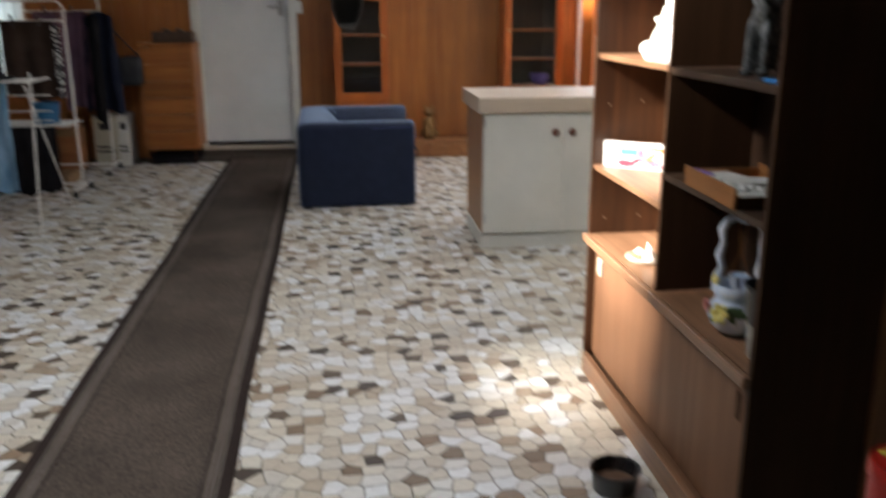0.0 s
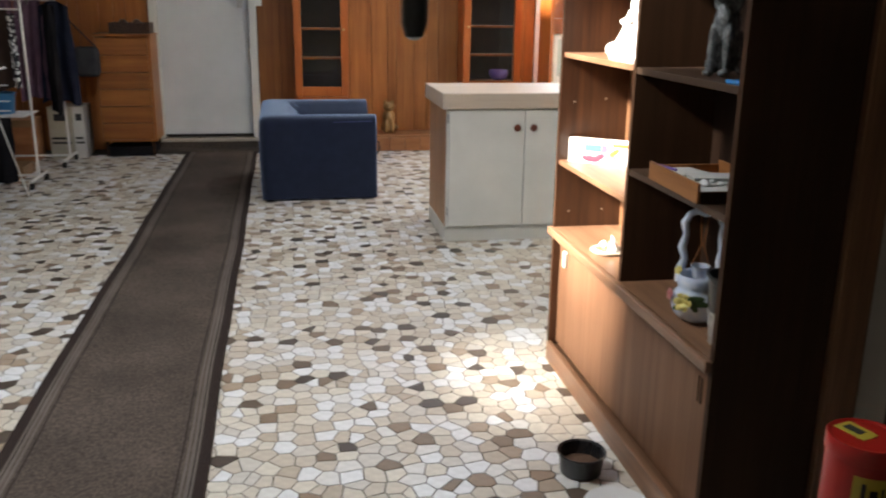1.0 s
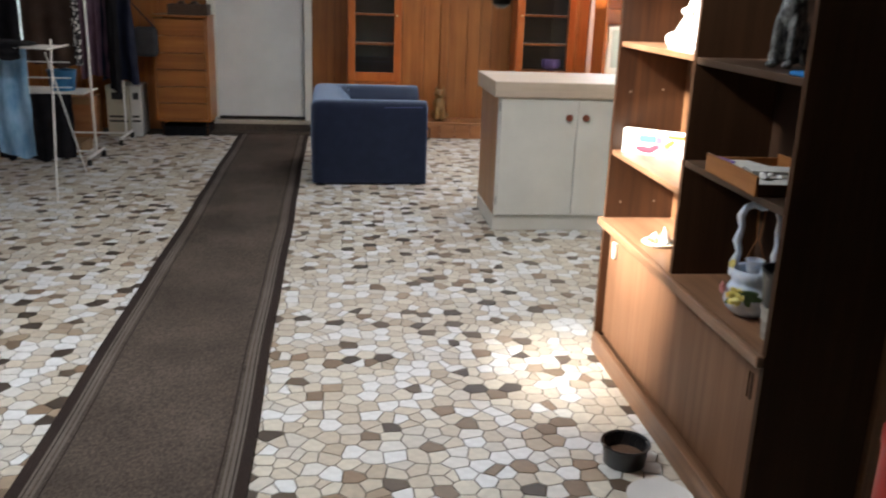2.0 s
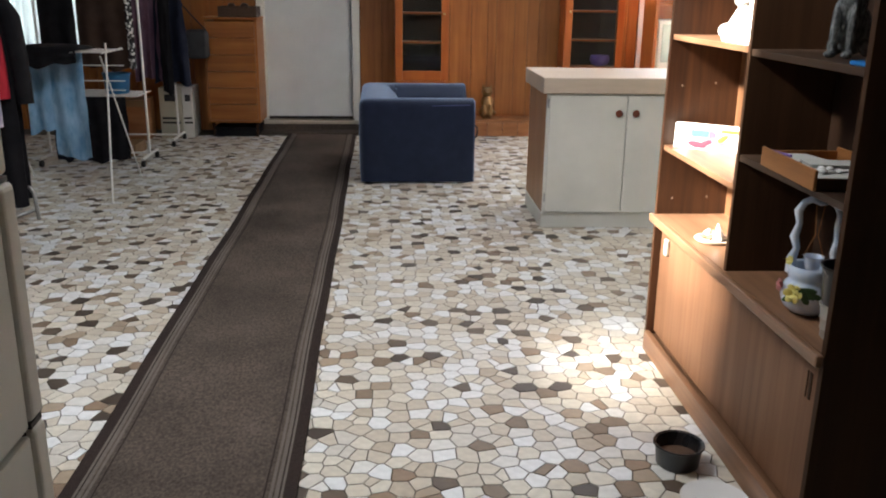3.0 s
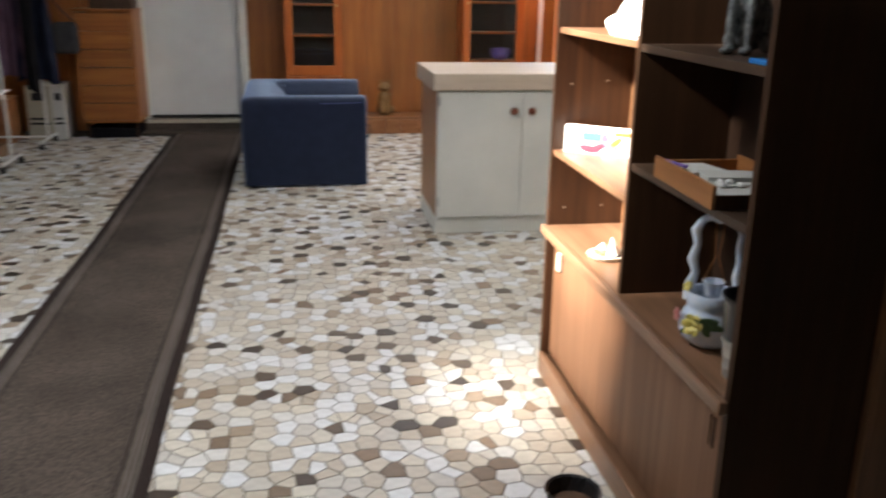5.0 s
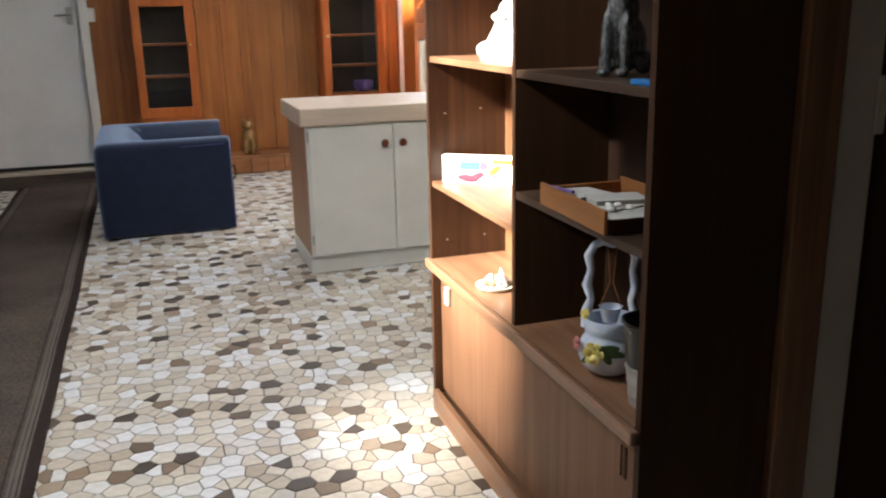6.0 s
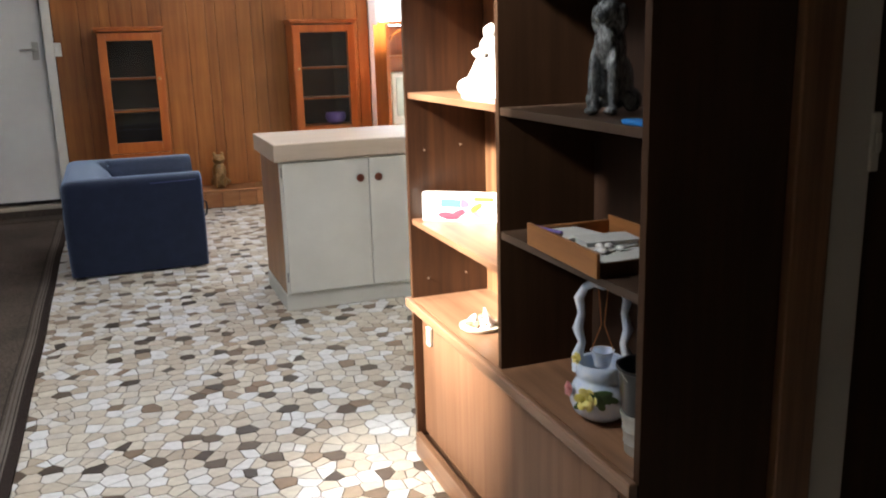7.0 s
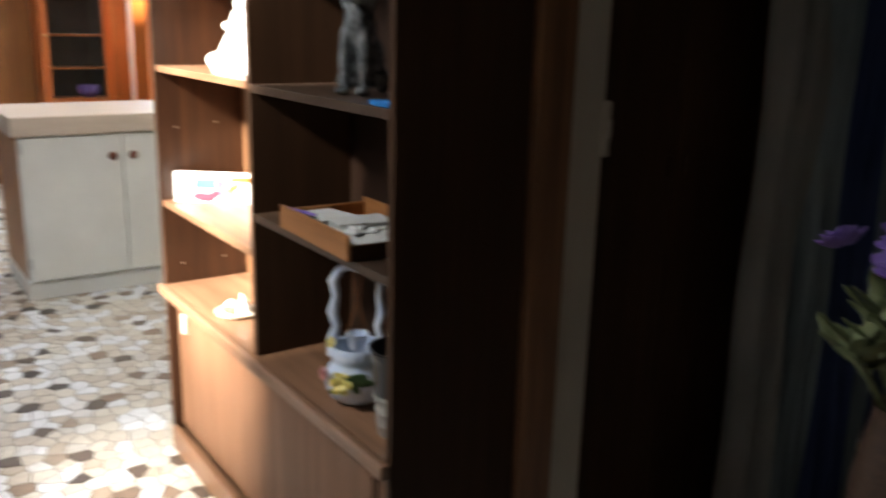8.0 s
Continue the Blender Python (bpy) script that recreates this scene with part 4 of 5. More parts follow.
def hung(name, label, mat, m, x0, x1, z1, z0, **kw):
    pegs = kw.pop("pegs", 0)
    t = thing(name, label, "clothing", m)
    bm = bmesh.new()
    cloth(bm, x0, x1, z1, z0, **kw)
    part("cloth", bm, mat, t, smooth=True)
    for i in range(pegs):
        x = x0 + (x1 - x0) * (i + 0.5) / pegs
        part("peg", B(x - 0.006, x + 0.006, -0.014, 0.014, z1 - 0.035, z1 + 0.045, bevel=0.002), M_BLACKPL, t, "black plastic clothes peg")
    return t


hung("trousers", "black trousers pegged on the garment rail", M_BLACKC, pose(0.025, 5.555, 0), -2.71, -2.45, 1.265, 0.70, folds=2, amp=0.012, pegs=3)
hung("trousers", "dark brown trousers pegged on the garment rail", M_BROWNC, pose(0.025, 5.555, 0), -2.435, -2.07, 1.268, 0.72, folds=2.4, amp=0.016, seed=1, pegs=2)
hung("scarf", "black and white patterned scarf on the garment rail", M_SCARF, pose(0.025, 5.54, 0), -2.075, -2.022, 1.24, 0.72, folds=1, amp=0.014, seed=2, nx=8)
hung("skirt", "black skirt hanging from the wire shelf", M_BLACKC, pose(0.03, 5.37, 0), -2.44, -2.08, 0.53, 0.05, folds=3, amp=0.018, seed=3)
hung("shirt", "dark shirt hanging below the wire shelf", M_NAVYC, pose(0.03, 5.30, 0), -2.60, -2.40, 0.60, 0.07, folds=3, amp=0.018, seed=9)
hung("shirt", "dull red shirt on the far garment rail", M_MAUVEC, pose(0, 6.43, 0), -2.46, -2.26, 1.335, 0.80, folds=3, amp=0.018, seed=4, pegs=1)
hung("shirt", "mauve shirt on the far garment rail", M_MAUVEC, pose(0, 6.43, 0), -2.25, -2.04, 1.335, 0.55, folds=3, amp=0.022, seed=5, taper=1.1, pegs=1)
hung("jacket", "navy jacket on the far garment rail", M_NAVYC, pose(0, 6.41, 0), -2.06, -1.83, 1.335, 0.52, folds=2, amp=0.03, seed=6, taper=1.35, shoulder=0.05)
hung("sleeve_top", "black top with a long sleeve on the far rail", M_BLACKC, pose(0, 6.36, 0), -2.02, -1.93, 1.30, 0.44, folds=1, amp=0.02, seed=7, nx=10)
bag = thing("shoulder_bag", "dark grey cloth bag hanging beside the rail", "bag", pose(-1.75, 6.55, 0.72))
part("body", B(-0.10, 0.10, -0.05, 0.05, 0.0, 0.25, bevel=0.045, seg=4), M_GREYC, bag, smooth=True)
bm = bmesh.new()
tube(bm, [(-0.09, 0, 0.24), (-0.16, -0.02, 0.42), (-0.175, -0.06, 0.60), (-0.10, 0.0, 0.44), (0.08, 0, 0.24)], 0.006, 8)
part("strap", bm, M_GREYC, bag, smooth=True)
bin_ob = thing("laundry_tub", "teal blue plastic tub on the wire shelf", "tub", pose(-2.165, 5.58, 0.535))
bm = bmesh.new()
lathe(bm, [(0.085, 0.0), (0.10, 0.14), (0.106, 0.145), (0.106, 0.152), (0.096, 0.15), (0.08, 0.01)], n=24)
part("body", bm, M_BLUEBIN, bin_ob, smooth=True)

# folding airer with crossed legs
ai = thing("clothes_airer", "white wire folding clothes airer with crossed legs", "airer", pose(-2.60, 4.24, 0))
for x in (0.0, 0.75):
    bm = bmesh.new()
    rod(bm, (x, 0.0, 0.0), (x + 0.03, 0.06, 0.985), 0.0062)
    part("leg", bm, M_ENAMEL, ai, smooth=True)
    bm = bmesh.new()
    rod(bm, (x - 0.03, 0.78, 0.0), (x - 0.035, 0.14, 0.90), 0.005)
    part("leg", bm, M_ENAMEL, ai, smooth=True)
for i, (y, z) in enumerate(((0.03, 0.93), (0.10, 0.93), (0.18, 0.93), (0.26, 0.93), (0.34, 0.93))):
    bm = bmesh.new()
    rod(bm, (-0.05, y, z), (0.80, y, z), 0.003, n=8)
    part("top_wire", bm, M_ENAMEL, ai)
for i, z in enumerate((0.82, 0.72, 0.66)):
    bm = bmesh.new()
    rod(bm, (0.0, 0.42, z), (0.77, 0.42, z), 0.004, n=8)
    part("lower_wire", bm, M_ENAMEL, ai)
bm = bmesh.new()
rod(bm, (0.78, -0.03, 0.93), (0.78, 0.38, 0.935), 0.0045)
part("end_bar", bm, M_ENAMEL, ai)
bm = bmesh.new()
rod(bm, (-0.04, -0.03, 0.93), (-0.04, 0.38, 0.935), 0.007)
part("end_bar", bm, M_ENAMEL, ai)
jn = thing("jeans", "pale blue jeans hanging over the airer", "clothing", pose(0.055, 4.50, 0))
bm = bmesh.new()
cloth(bm, -2.30, -2.09, 0.925, 0.24, folds=1.6, amp=0.02, y=-0.01, seed=1, taper=1.05)
part("leg_front", bm, M_DENIM, jn, smooth=True)
bm = bmesh.new()
cloth(bm, -2.47, -2.27, 0.92, 0.40, folds=1.6, amp=0.022, y=0.035, seed=5, taper=1.0)
part("leg_back", bm, M_DENIM, jn, smooth=True)
gt = thing("jumper", "black jumper folded over the airer", "clothing", pose(-2.155, 4.38, 0.937))
bm = bmesh.new()
lathe(bm, [(0.10, 0.0), (0.125, 0.008), (0.115, 0.024), (0.07, 0.034), (0.02, 0.036)], n=40, wobble=0.09, squash=(1.75, 0.85))
part("folded_body", bm, M_BLACKC, gt, smooth=True)
bm = bmesh.new()
cloth(bm, -0.21, 0.16, 0.02, -0.085, folds=3, amp=0.012, y=-0.118, seed=3)
part("hanging_sleeve", bm, M_BLACKC, gt, smooth=True)

# cartons on the floor
for x0, y0, w, d, h, mat, lab, rot in ((-2.16, 6.72, 0.20, 0.36, 0.45, M_CARTON, "flat cream carton leaning upright on the floor", -4),
                                       (-1.955, 6.72, 0.09, 0.34, 0.45, M_CARDW, "white carton with dark printed bars, standing upright", 2)):
    c = thing("carton", lab, "box", pose(x0, y0, 0, 0, 0, rot), group="cartons beside the chest")
    part("body", B(0, w, 0, d, 0, h, bevel=0.003), mat, c)
    for z, a, b in ((0.13, 0.1, 0.9), (0.17, 0.1, 0.8), (0.33, 0.25, 0.8)):
        part("print_bar", B(a * w, b * w, -0.002, -0.0002, z, z + (0.018 if z < 0.3 else 0.06)), M_INK if z < 0.3 else M_GREYC, c, "dark printed bar")
cr = thing("crate", "brown wooden crate with cream boards inside", "crate", pose(-2.69, 5.82, 0))
bm = bmesh.new()
box(bm, 0, 0.55, 0, 0.012, 0.0, 0.085, bevel=0.002)
box(bm, 0, 0.55, 0.30, 0.312, 0.0, 0.085, bevel=0.002)
box(bm, 0, 0.012, 0.0125, 0.2995, 0.0, 0.085, bevel=0.002)
box(bm, 0.538, 0.55, 0.0125, 0.2995, 0.0, 0.085, bevel=0.002)
box(bm, 0.0125, 0.5375, 0.0125, 0.2995, 0.0, 0.012)
part("body", bm, M_CARTONB, cr)
c = thing("carton", "cream flat carton standing in the crate", "box", pose(-2.62, 5.90, 0.0125))
part("body", B(0, 0.16, 0, 0.06, 0, 0.40, bevel=0.003), M_CARTON, c)
c = thing("carton", "brown carton standing behind the garment rail", "box", pose(-2.62, 6.55, 0))
part("body", B(0, 0.38, 0, 0.30, 0, 0.36, bevel=0.003), M_BRICKY, c)
part("flap", B(0.01, 0.37, -0.004, -0.0005, 0.30, 0.36), M_CARTONB, c)

# coat rail near the fridge
rl = thing("coat_rail", "grey steel coat rail with a splayed foot", "clothes rail", pose(-2.42, -0.07, 0))
bm = bmesh.new()
rod(bm, (0, 3.05, 1.41), (0, 4.12, 1.41), 0.012)
part("rail", bm, M_STEEL, rl, smooth=True)
for y in (3.08, 4.05):
    bm = bmesh.new()
    rod(bm, (0, y, 0.30), (0, y, 1.41), 0.013)
    u = part("upright", bm, M_STEEL, rl, smooth=True)
    bm = bmesh.new()
    tube(bm, [(-0.27, y - 0.14, 0.012), (-0.25, y - 0.13, 0.10), (0, y, 0.31), (0.20, y - 0.13, 0.235), (0.262, y - 0.16, 0.16), (0.275, y - 0.165, 0.0)], 0.012, 8)
    part("foot", bm, M_STEEL, u, "bent grey tube foot", smooth=True)
bm = bmesh.new()
rod(bm, (0.24, 3.92, 0.05), (0.0, 3.10, 0.06), 0.009)
part("base_bar", bm, M_STEEL, rl, smooth=True)


def coat(y, x0, x1, z1, z0, mat, label, seed, lean=0.0, sleeve=0.62):
    t = thing("coat", label, "clothing", pose(0.045, y - 0.07, 0, 0, 0, lean), group="coats on the rail")
    cx = (x0 + x1) / 2
    bm = bmesh.new()
    for s in (-0.035, 0.035):
        cloth(bm, x0, x1, z1, z0, folds=3.2, amp=0.022, y=s, shoulder=0.10, taper=0.95, seed=seed + s * 20, ragged=0.02)
    part("body", bm, mat, t, smooth=True)
    for side in (-1, 1):
        bm = bmesh.new()
        ex = cx + side * (x1 - x0) * 0.5
        pts = [(ex - side * 0.05, 0, z1 - 0.10), (ex + side * 0.01, -0.01, z1 - 0.20), (ex + side * 0.035, -0.02, z1 - 0.42), (ex + side * 0.05, -0.035, z1 - sleeve)]
        tube(bm, pts, [0.05, 0.055, 0.05, 0.042], 12)
        part("sleeve", bm, mat, t, smooth=True)
    bm = bmesh.new()
    tube(bm, [(cx - 0.17, 0, z1 - 0.055), (cx, 0, z1 + 0.012), (cx + 0.17, 0, z1 - 0.055)], 0.006, 6)
    tube(bm, [(cx, 0, z1 + 0.012), (cx, 0, 1.405)] + arc((cx, 0, 1.416), 0.018, 200, 20, (1, 0, 0), (0, 0, 1)), 0.003, 6)
    part("hanger", bm, M_STEEL, t, "wire hanger")
    return t


coat(4.00, -2.66, -2.21, 1.345, 0.12, M_BLACKC, "long black coat hanging on the rail", 0.3, 4, 0.66)
coat(3.88, -2.64, -2.31, 1.335, 0.62, M_REDC, "bright red jacket hanging on the rail", 1.1, 2)
coat(3.76, -2.64, -2.30, 1.335, 0.50, M_LILACC, "pale lilac jacket hanging on the rail", 2.2, 3, 0.75)
coat(3.60, -2.70, -2.36, 1.335, 0.35, M_NAVYC, "dark navy coat hanging on the rail", 3.1, 0)
coat(3.46, -2.72, -2.38, 1.33, 0.60, M_WHITEC, "white and grey shirt hanging on the rail", 4.2, 0)
coat(3.30, -2.76, -2.45, 1.33, 0.25, M_BLACKC, "black coat hanging on the rail", 5.2, 0)

# sheer curtain, its rod, and the bracket lamp on the wall
cu = thing("sheer_curtain", "bright white sheer curtain with soft folds", "curtain", pose(0, 7.11, 0))
bm = bmesh.new()
cloth(bm, -3.70, -2.765, 2.24, 0.62, folds=11, amp=0.022, thick=0.003, nx=120, nz=14, ragged=0.004)
part("cloth", bm, M_SHEER, cu, smooth=True)
bm = bmesh.new()
rod(bm, (-3.78, 0, 2.25), (-2.70, 0, 2.25), 0.011)
part("rod", bm, M_BRASS, cu)
ws = thing("wall_shelf", "dark metal bracket shelf holding a grey box", "shelf", pose(-3.98, 7.185, 0))
part("board", B(-0.20, 0.22, -0.24, 0, 1.60, 1.625, bevel=0.003), M_BLACKPL, ws)
bm = bmesh.new()
tube(bm, [(0.18, -0.01, 1.30), (0.18, -0.06, 1.30), (0.18, -0.20, 1.44), (0.18, -0.22, 1.60)], 0.012, 8)
part("bracket", bm, M_BLACKPL, ws)
gb = thing("speaker_box", "small grey box under the bracket shelf", "box", pose(-4.02, 7.08, 1.42))
part("body", B(-0.13, 0.10, -0.08, 0.08, 0, 0.178, bevel=0.008), M_STEEL, gb)
bm = bmesh.new()
blob(bm, (0, -0.085, 0.09), (0.05, 0.01, 0.05))
part("cone", bm, M_GREYC, gb, smooth=True)


# ---- on the bookcase ----
def fused(name, bm, mat, m, label, category, voxel=0.004):
    ob = tagged(part(name, bm, mat, at=m), label, category)
    f = ob.modifiers.new("fuse", "REMESH")
    f.mode, f.voxel_size, f.use_smooth_shade = "VOXEL", voxel, True
    return ob


bm = bmesh.new()
lathe(bm, [(0.070, 0.0), (0.072, 0.010), (0.060, 0.045), (0.042, 0.085), (0.026, 0.118), (0.028, 0.135), (0.022, 0.150)], n=30, wobble=0.06)
blob(bm, (0, 0, 0.168), (0.019, 0.019, 0.021))
blob(bm, (-0.03, 0.0, 0.115), (0.014, 0.03, 0.012))
blob(bm, (-0.055, 0.01, 0.03), (0.025, 0.03, 0.024))
fused("china_figurine", bm, M_CHINA, pose(0.992, 1.41, 1.1875) @ Matrix.Diagonal((1.12, 1.12, 0.99, 1)), "white china statuette with a wide ruffled base", "statuette")

bm = bmesh.new()
for c, r in (((0, 0.03, 0.075), (0.050, 0.062, 0.075)), ((0, 0.0, 0.145), (0.042, 0.044, 0.075)), ((0, -0.012, 0.225), (0.036, 0.040, 0.038)),
             ((-0.002, -0.052, 0.218), (0.017, 0.024, 0.016)), ((-0.034, -0.005, 0.215), (0.010, 0.018, 0.034)), ((0.034, -0.005, 0.215), (0.010, 0.018, 0.034)),
             ((-0.024, -0.035, 0.08), (0.016, 0.017, 0.082)), ((0.024, -0.035, 0.08), (0.016, 0.017, 0.082)), ((-0.024, -0.05, 0.010), (0.018, 0.025, 0.011)),
             ((0.024, -0.05, 0.010), (0.018, 0.025, 0.011)), ((-0.046, 0.03, 0.030), (0.022, 0.045, 0.030)), ((0.046, 0.03, 0.030), (0.022, 0.045, 0.030)),
             ((0, -0.03, 0.16), (0.030, 0.022, 0.045))):
    blob(bm, [0.9 * q for q in c], [0.84 * q for q in r])
fused("dog_statue", bm, M_DOG, pose(1.006, 0.856, 1.1815, 0, 0, -52) @ Matrix.Diagonal((0.94, 0.94, 0.96, 1)), "glossy pewter-grey seated dog statue on the shelf", "statue", 0.0045)

bc_box = thing("greeting_card_box", "white box printed with blue and pink flowers", "box", pose(0.922, 1.795, 0.7985, 0, 0, -38))
part("body", B(0, 0.235, 0, 0.035, 0, 0.088, bevel=0.002), M_CARDW, bc_box)
part("print_patch", B(0.06, 0.125, -0.002, -0.0003, 0.045, 0.07), M_PRINTB, bc_box, "pale blue print")
for x, z, a, b, turned, mat, lab in ((0.085, 0.018, 0.036, 0.012, 6, M_PRINTP, "red printed petal"), (0.116, 0.026, 0.026, 0.011, -24, M_PRINTP, "red printed petal"), (0.132, 0.056, 0.018, 0.015, 10, M_PRINTK, "pink printed petal"),
                                     (0.146, 0.034, 0.022, 0.012, 40, M_PRINTK, "pink printed petal"), (0.170, 0.044, 0.026, 0.010, -38, M_PRINTO, "orange printed petal"), (0.186, 0.022, 0.026, 0.011, 15, M_PRINTK, "pink printed petal")):
    bm = bmesh.new()
    blob(bm, (0, 0, 0), (a, 0.0012, b), 14)
    part("printed_petal", bm, mat, bc_box, lab, at=pose(x, -0.0006, z, 0, turned, 0))
part("print_patch", B(0.165, 0.225, -0.002, -0.0003, 0.066, 0.078), M_PRINTO, bc_box, "orange print")

orn = thing("shell_ornament", "white and brown shell ornament on a small base", "ornament", pose(0.975, 1.475, 0.5405))
bm = bmesh.new()
lathe(bm, [(0.050, 0), (0.058, 0.005), (0.060, 0.012), (0.054, 0.012), (0.03, 0.007)], n=24)
part("base", bm, M_CARTON, orn, "cream rimmed base", smooth=True)
rng = random.Random(5)
for i in range(16):
    a = rng.uniform(0, 6.28)
    bm = bmesh.new()
    h = rng.uniform(0.010, 0.026)
    lathe(bm, [(0.004, 0), (0.016, 0.008), (0.012, h * 0.6), (0.003, h)], n=10, wobble=0.1)
    part("shell", bm, M_CHINA if i % 3 else M_CARTONB, orn, smooth=True, at=pose(0.03 * math.cos(a), 0.03 * math.sin(a), 0.010, rng.uniform(-25, 25), rng.uniform(-25, 25), 0))
bm = bmesh.new()
lathe(bm, [(0.006, 0), (0.012, 0.02), (0.009, 0.04), (0.002, 0.060)], n=14, wobble=0.08)
part("spire_shell", bm, M_CHINA, orn, smooth=True, at=pose(0.015, -0.03, 0.010, 0, -14, 0))

# wooden tray with papers
tr = thing("letter_tray", "open wooden tray holding papers and cards", "tray", pose(0.886, 0.692, 0.8895, 0, 0, -2))
part("base", B(0.009, 0.2, 0.009, 0.311, 0.0, 0.006), M_TRAY, tr)
part("side", B(0, 0.0085, 0, 0.32, 0, 0.050, bevel=0.002), M_TRAY, tr)
part("side", B(0.2005, 0.209, 0, 0.32, 0, 0.050, bevel=0.002), M_TRAY, tr)
part("end", B(0.009, 0.2, 0.3115, 0.32, 0, 0.040, bevel=0.002), M_TRAY, tr)
part("end", B(0.009, 0.2, 0, 0.0085, 0, 0.030, bevel=0.002), M_TEAKD, tr)
for i, (x, y, w, d, r, z) in enumerate(((0.03, 0.20, 0.11, 0.10, 12, 0.030), (0.05, 0.14, 0.12, 0.075, -8, 0.034), (0.06, 0.09, 0.11, 0.07, 16, 0.024), (0.03, 0.03, 0.13, 0.09, 4, 0.020))):
    p = thing("letter", "white paper lying in the tray", "paper", pose(0.892 + x, 0.69 + y, 0.8895 + z, 0, 0, r), group="papers in the tray")
    part("sheet", B(0, w, 0, d, 0, 0.0025), M_PAPER, p)
    part("stack", B(0.004, w - 0.004, 0.004, d - 0.004, 0.0063 - z, -0.0003), M_PAPER, p)
pn = thing("pen", "purple pen lying in the tray", "pen", pose(0.935, 0.92, 0.9262, 0, 0, 15))
bm = bmesh.new()
rod(bm, (0, 0, 0.004), (0.0, 0.09, 0.004), 0.004, n=8)
part("barrel", bm, M_PURPLE, pn)
ro = random.Random(8)
for i in range(9):
    s = thing("sea_shell", "small white shell in the tray", "shell", pose(0.945 + ro.uniform(0, 0.10), 0.715 + ro.uniform(0, 0.11), 0.914, ro.uniform(-20, 20), 0, ro.uniform(0, 180)), group="shells in the tray")
    bm = bmesh.new()
    blob(bm, (0, 0, 0.005), (ro.uniform(0.009, 0.015), ro.uniform(0.006, 0.009), 0.006), 10)
    part("body", bm, M_CHINA, s, smooth=True)
wp = thing("china_ornament", "tiny white china ornament by the tray", "ornament", pose(1.128, 0.83, 0.8895))
bm = bmesh.new()
lathe(bm, [(0.014, 0), (0.016, 0.02), (0.010, 0.05), (0.012, 0.065), (0.004, 0.08)], n=14)
part("body", bm, M_CHINA, wp, smooth=True)
bl = thing("blue_pen_case", "bright blue plastic case on the shelf edge", "case", pose(0.904, 0.572, 1.1815))
part("body", B(0, 0.03, 0, 0.075, 0, 0.010, bevel=0.003), M_BLUEPL, bl)

# wishing-well jug
jg = thing("china_jug", "pale blue china wishing-well planter with applied flowers", "planter", pose(0.986, 0.832, 0.5405, 0, 0, -31))
bm = bmesh.new()
lathe(bm, [(0.040, 0.0), (0.046, 0.004), (0.060, 0.016), (0.068, 0.036), (0.068, 0.054), (0.062, 0.074), (0.054, 0.086), (0.053, 0.092), (0.056, 0.097), (0.057, 0.120), (0.054, 0.125), (0.050, 0.122), (0.049, 0.10), (0.055, 0.075), (0.03, 0.06)], n=36)
part("pot", bm, M_JUG, jg, smooth=True)
bm = bmesh.new()
tube(bm, [(-0.052, 0.0, 0.10), (-0.052, 0, 0.135), (-0.043, 0, 0.165), (-0.052, 0, 0.195), (-0.044, 0, 0.23), (-0.050, 0, 0.262), (-0.038, 0, 0.285), (-0.020, 0, 0.296), (0, 0, 0.288), (0.020, 0, 0.296),
          (0.038, 0, 0.285), (0.050, 0, 0.262), (0.044, 0, 0.23), (0.052, 0, 0.195), (0.043, 0, 0.165), (0.052, 0, 0.135), (0.052, 0, 0.10)],
     [0.012, 0.0125, 0.0085, 0.0115, 0.008, 0.011, 0.009, 0.0105, 0.0085, 0.0105, 0.009, 0.011, 0.008, 0.0115, 0.0085, 0.0125, 0.012], 12)
part("arch_handle", bm, M_JUG, jg, smooth=True)
bm = bmesh.new()
lathe(bm, [(0.016, 0.0), (0.024, 0.032), (0.026, 0.034), (0.022, 0.033), (0.014, 0.006)], c=(0.0, -0.01, 0.118), n=22)
pail = part("little_pail", bm, M_JUG, jg, "little china pail on cords", smooth=True)
for s in (-1, 1):
    bm = bmesh.new()
    tube(bm, [(s * 0.023, -0.01, 0.151), (0.0 + s * 0.003, -0.003, 0.205), (s * 0.010, 0, 0.288)], 0.0012, 5)
    part("cord", bm, M_TRAY, pail, "thin brown cord")


def flower(c, mat, parent, size, facing):
    bm = bmesh.new()
    for ringi, (n, rr, tip) in enumerate(((6, 1.0, 0.2), (5, 0.62, 0.5), (3, 0.3, 0.7))):
        for i in range(n):
            a = 2 * math.pi * i / n + ringi * 0.4
            m = Matrix.Translation((size * 0.55 * rr * math.cos(a), size * 0.55 * rr * math.sin(a), size * 0.3 * tip)) @ Matrix.Rotation(a, 4, "Z") @ Matrix.Rotation(-0.5 - 0.5 * tip, 4, "Y")
            bmesh.ops.create_uvsphere(bm, u_segments=8, v_segments=6, radius=1.0, matrix=m @ Matrix.Diagonal((size * 0.42, size * 0.36, size * 0.09, 1)))
    m = Matrix.Translation(c) @ Vector(facing).to_track_quat("Z", "Y").to_matrix().to_4x4()
    return part("flower", bm, mat, parent, smooth=True, at=m)


flower((-0.030, -0.064, 0.062), M_YELLOW, jg, 0.029, (-0.4, -1, 0.15))
flower((-0.066, -0.030, 0.070), M_PINK, jg, 0.019, (-1, -0.5, 0.1))
flower((-0.052, -0.02, 0.135), M_YELLOW, jg, 0.014, (-0.6, -0.8, 0.4))
flower((0.045, -0.035, 0.125), M_PINK, jg, 0.011, (0.4, -0.8, 0.4))
flower((0.052, -0.025, 0.108), M_YELLOW, jg, 0.012, (0.4, -0.8, 0.2))
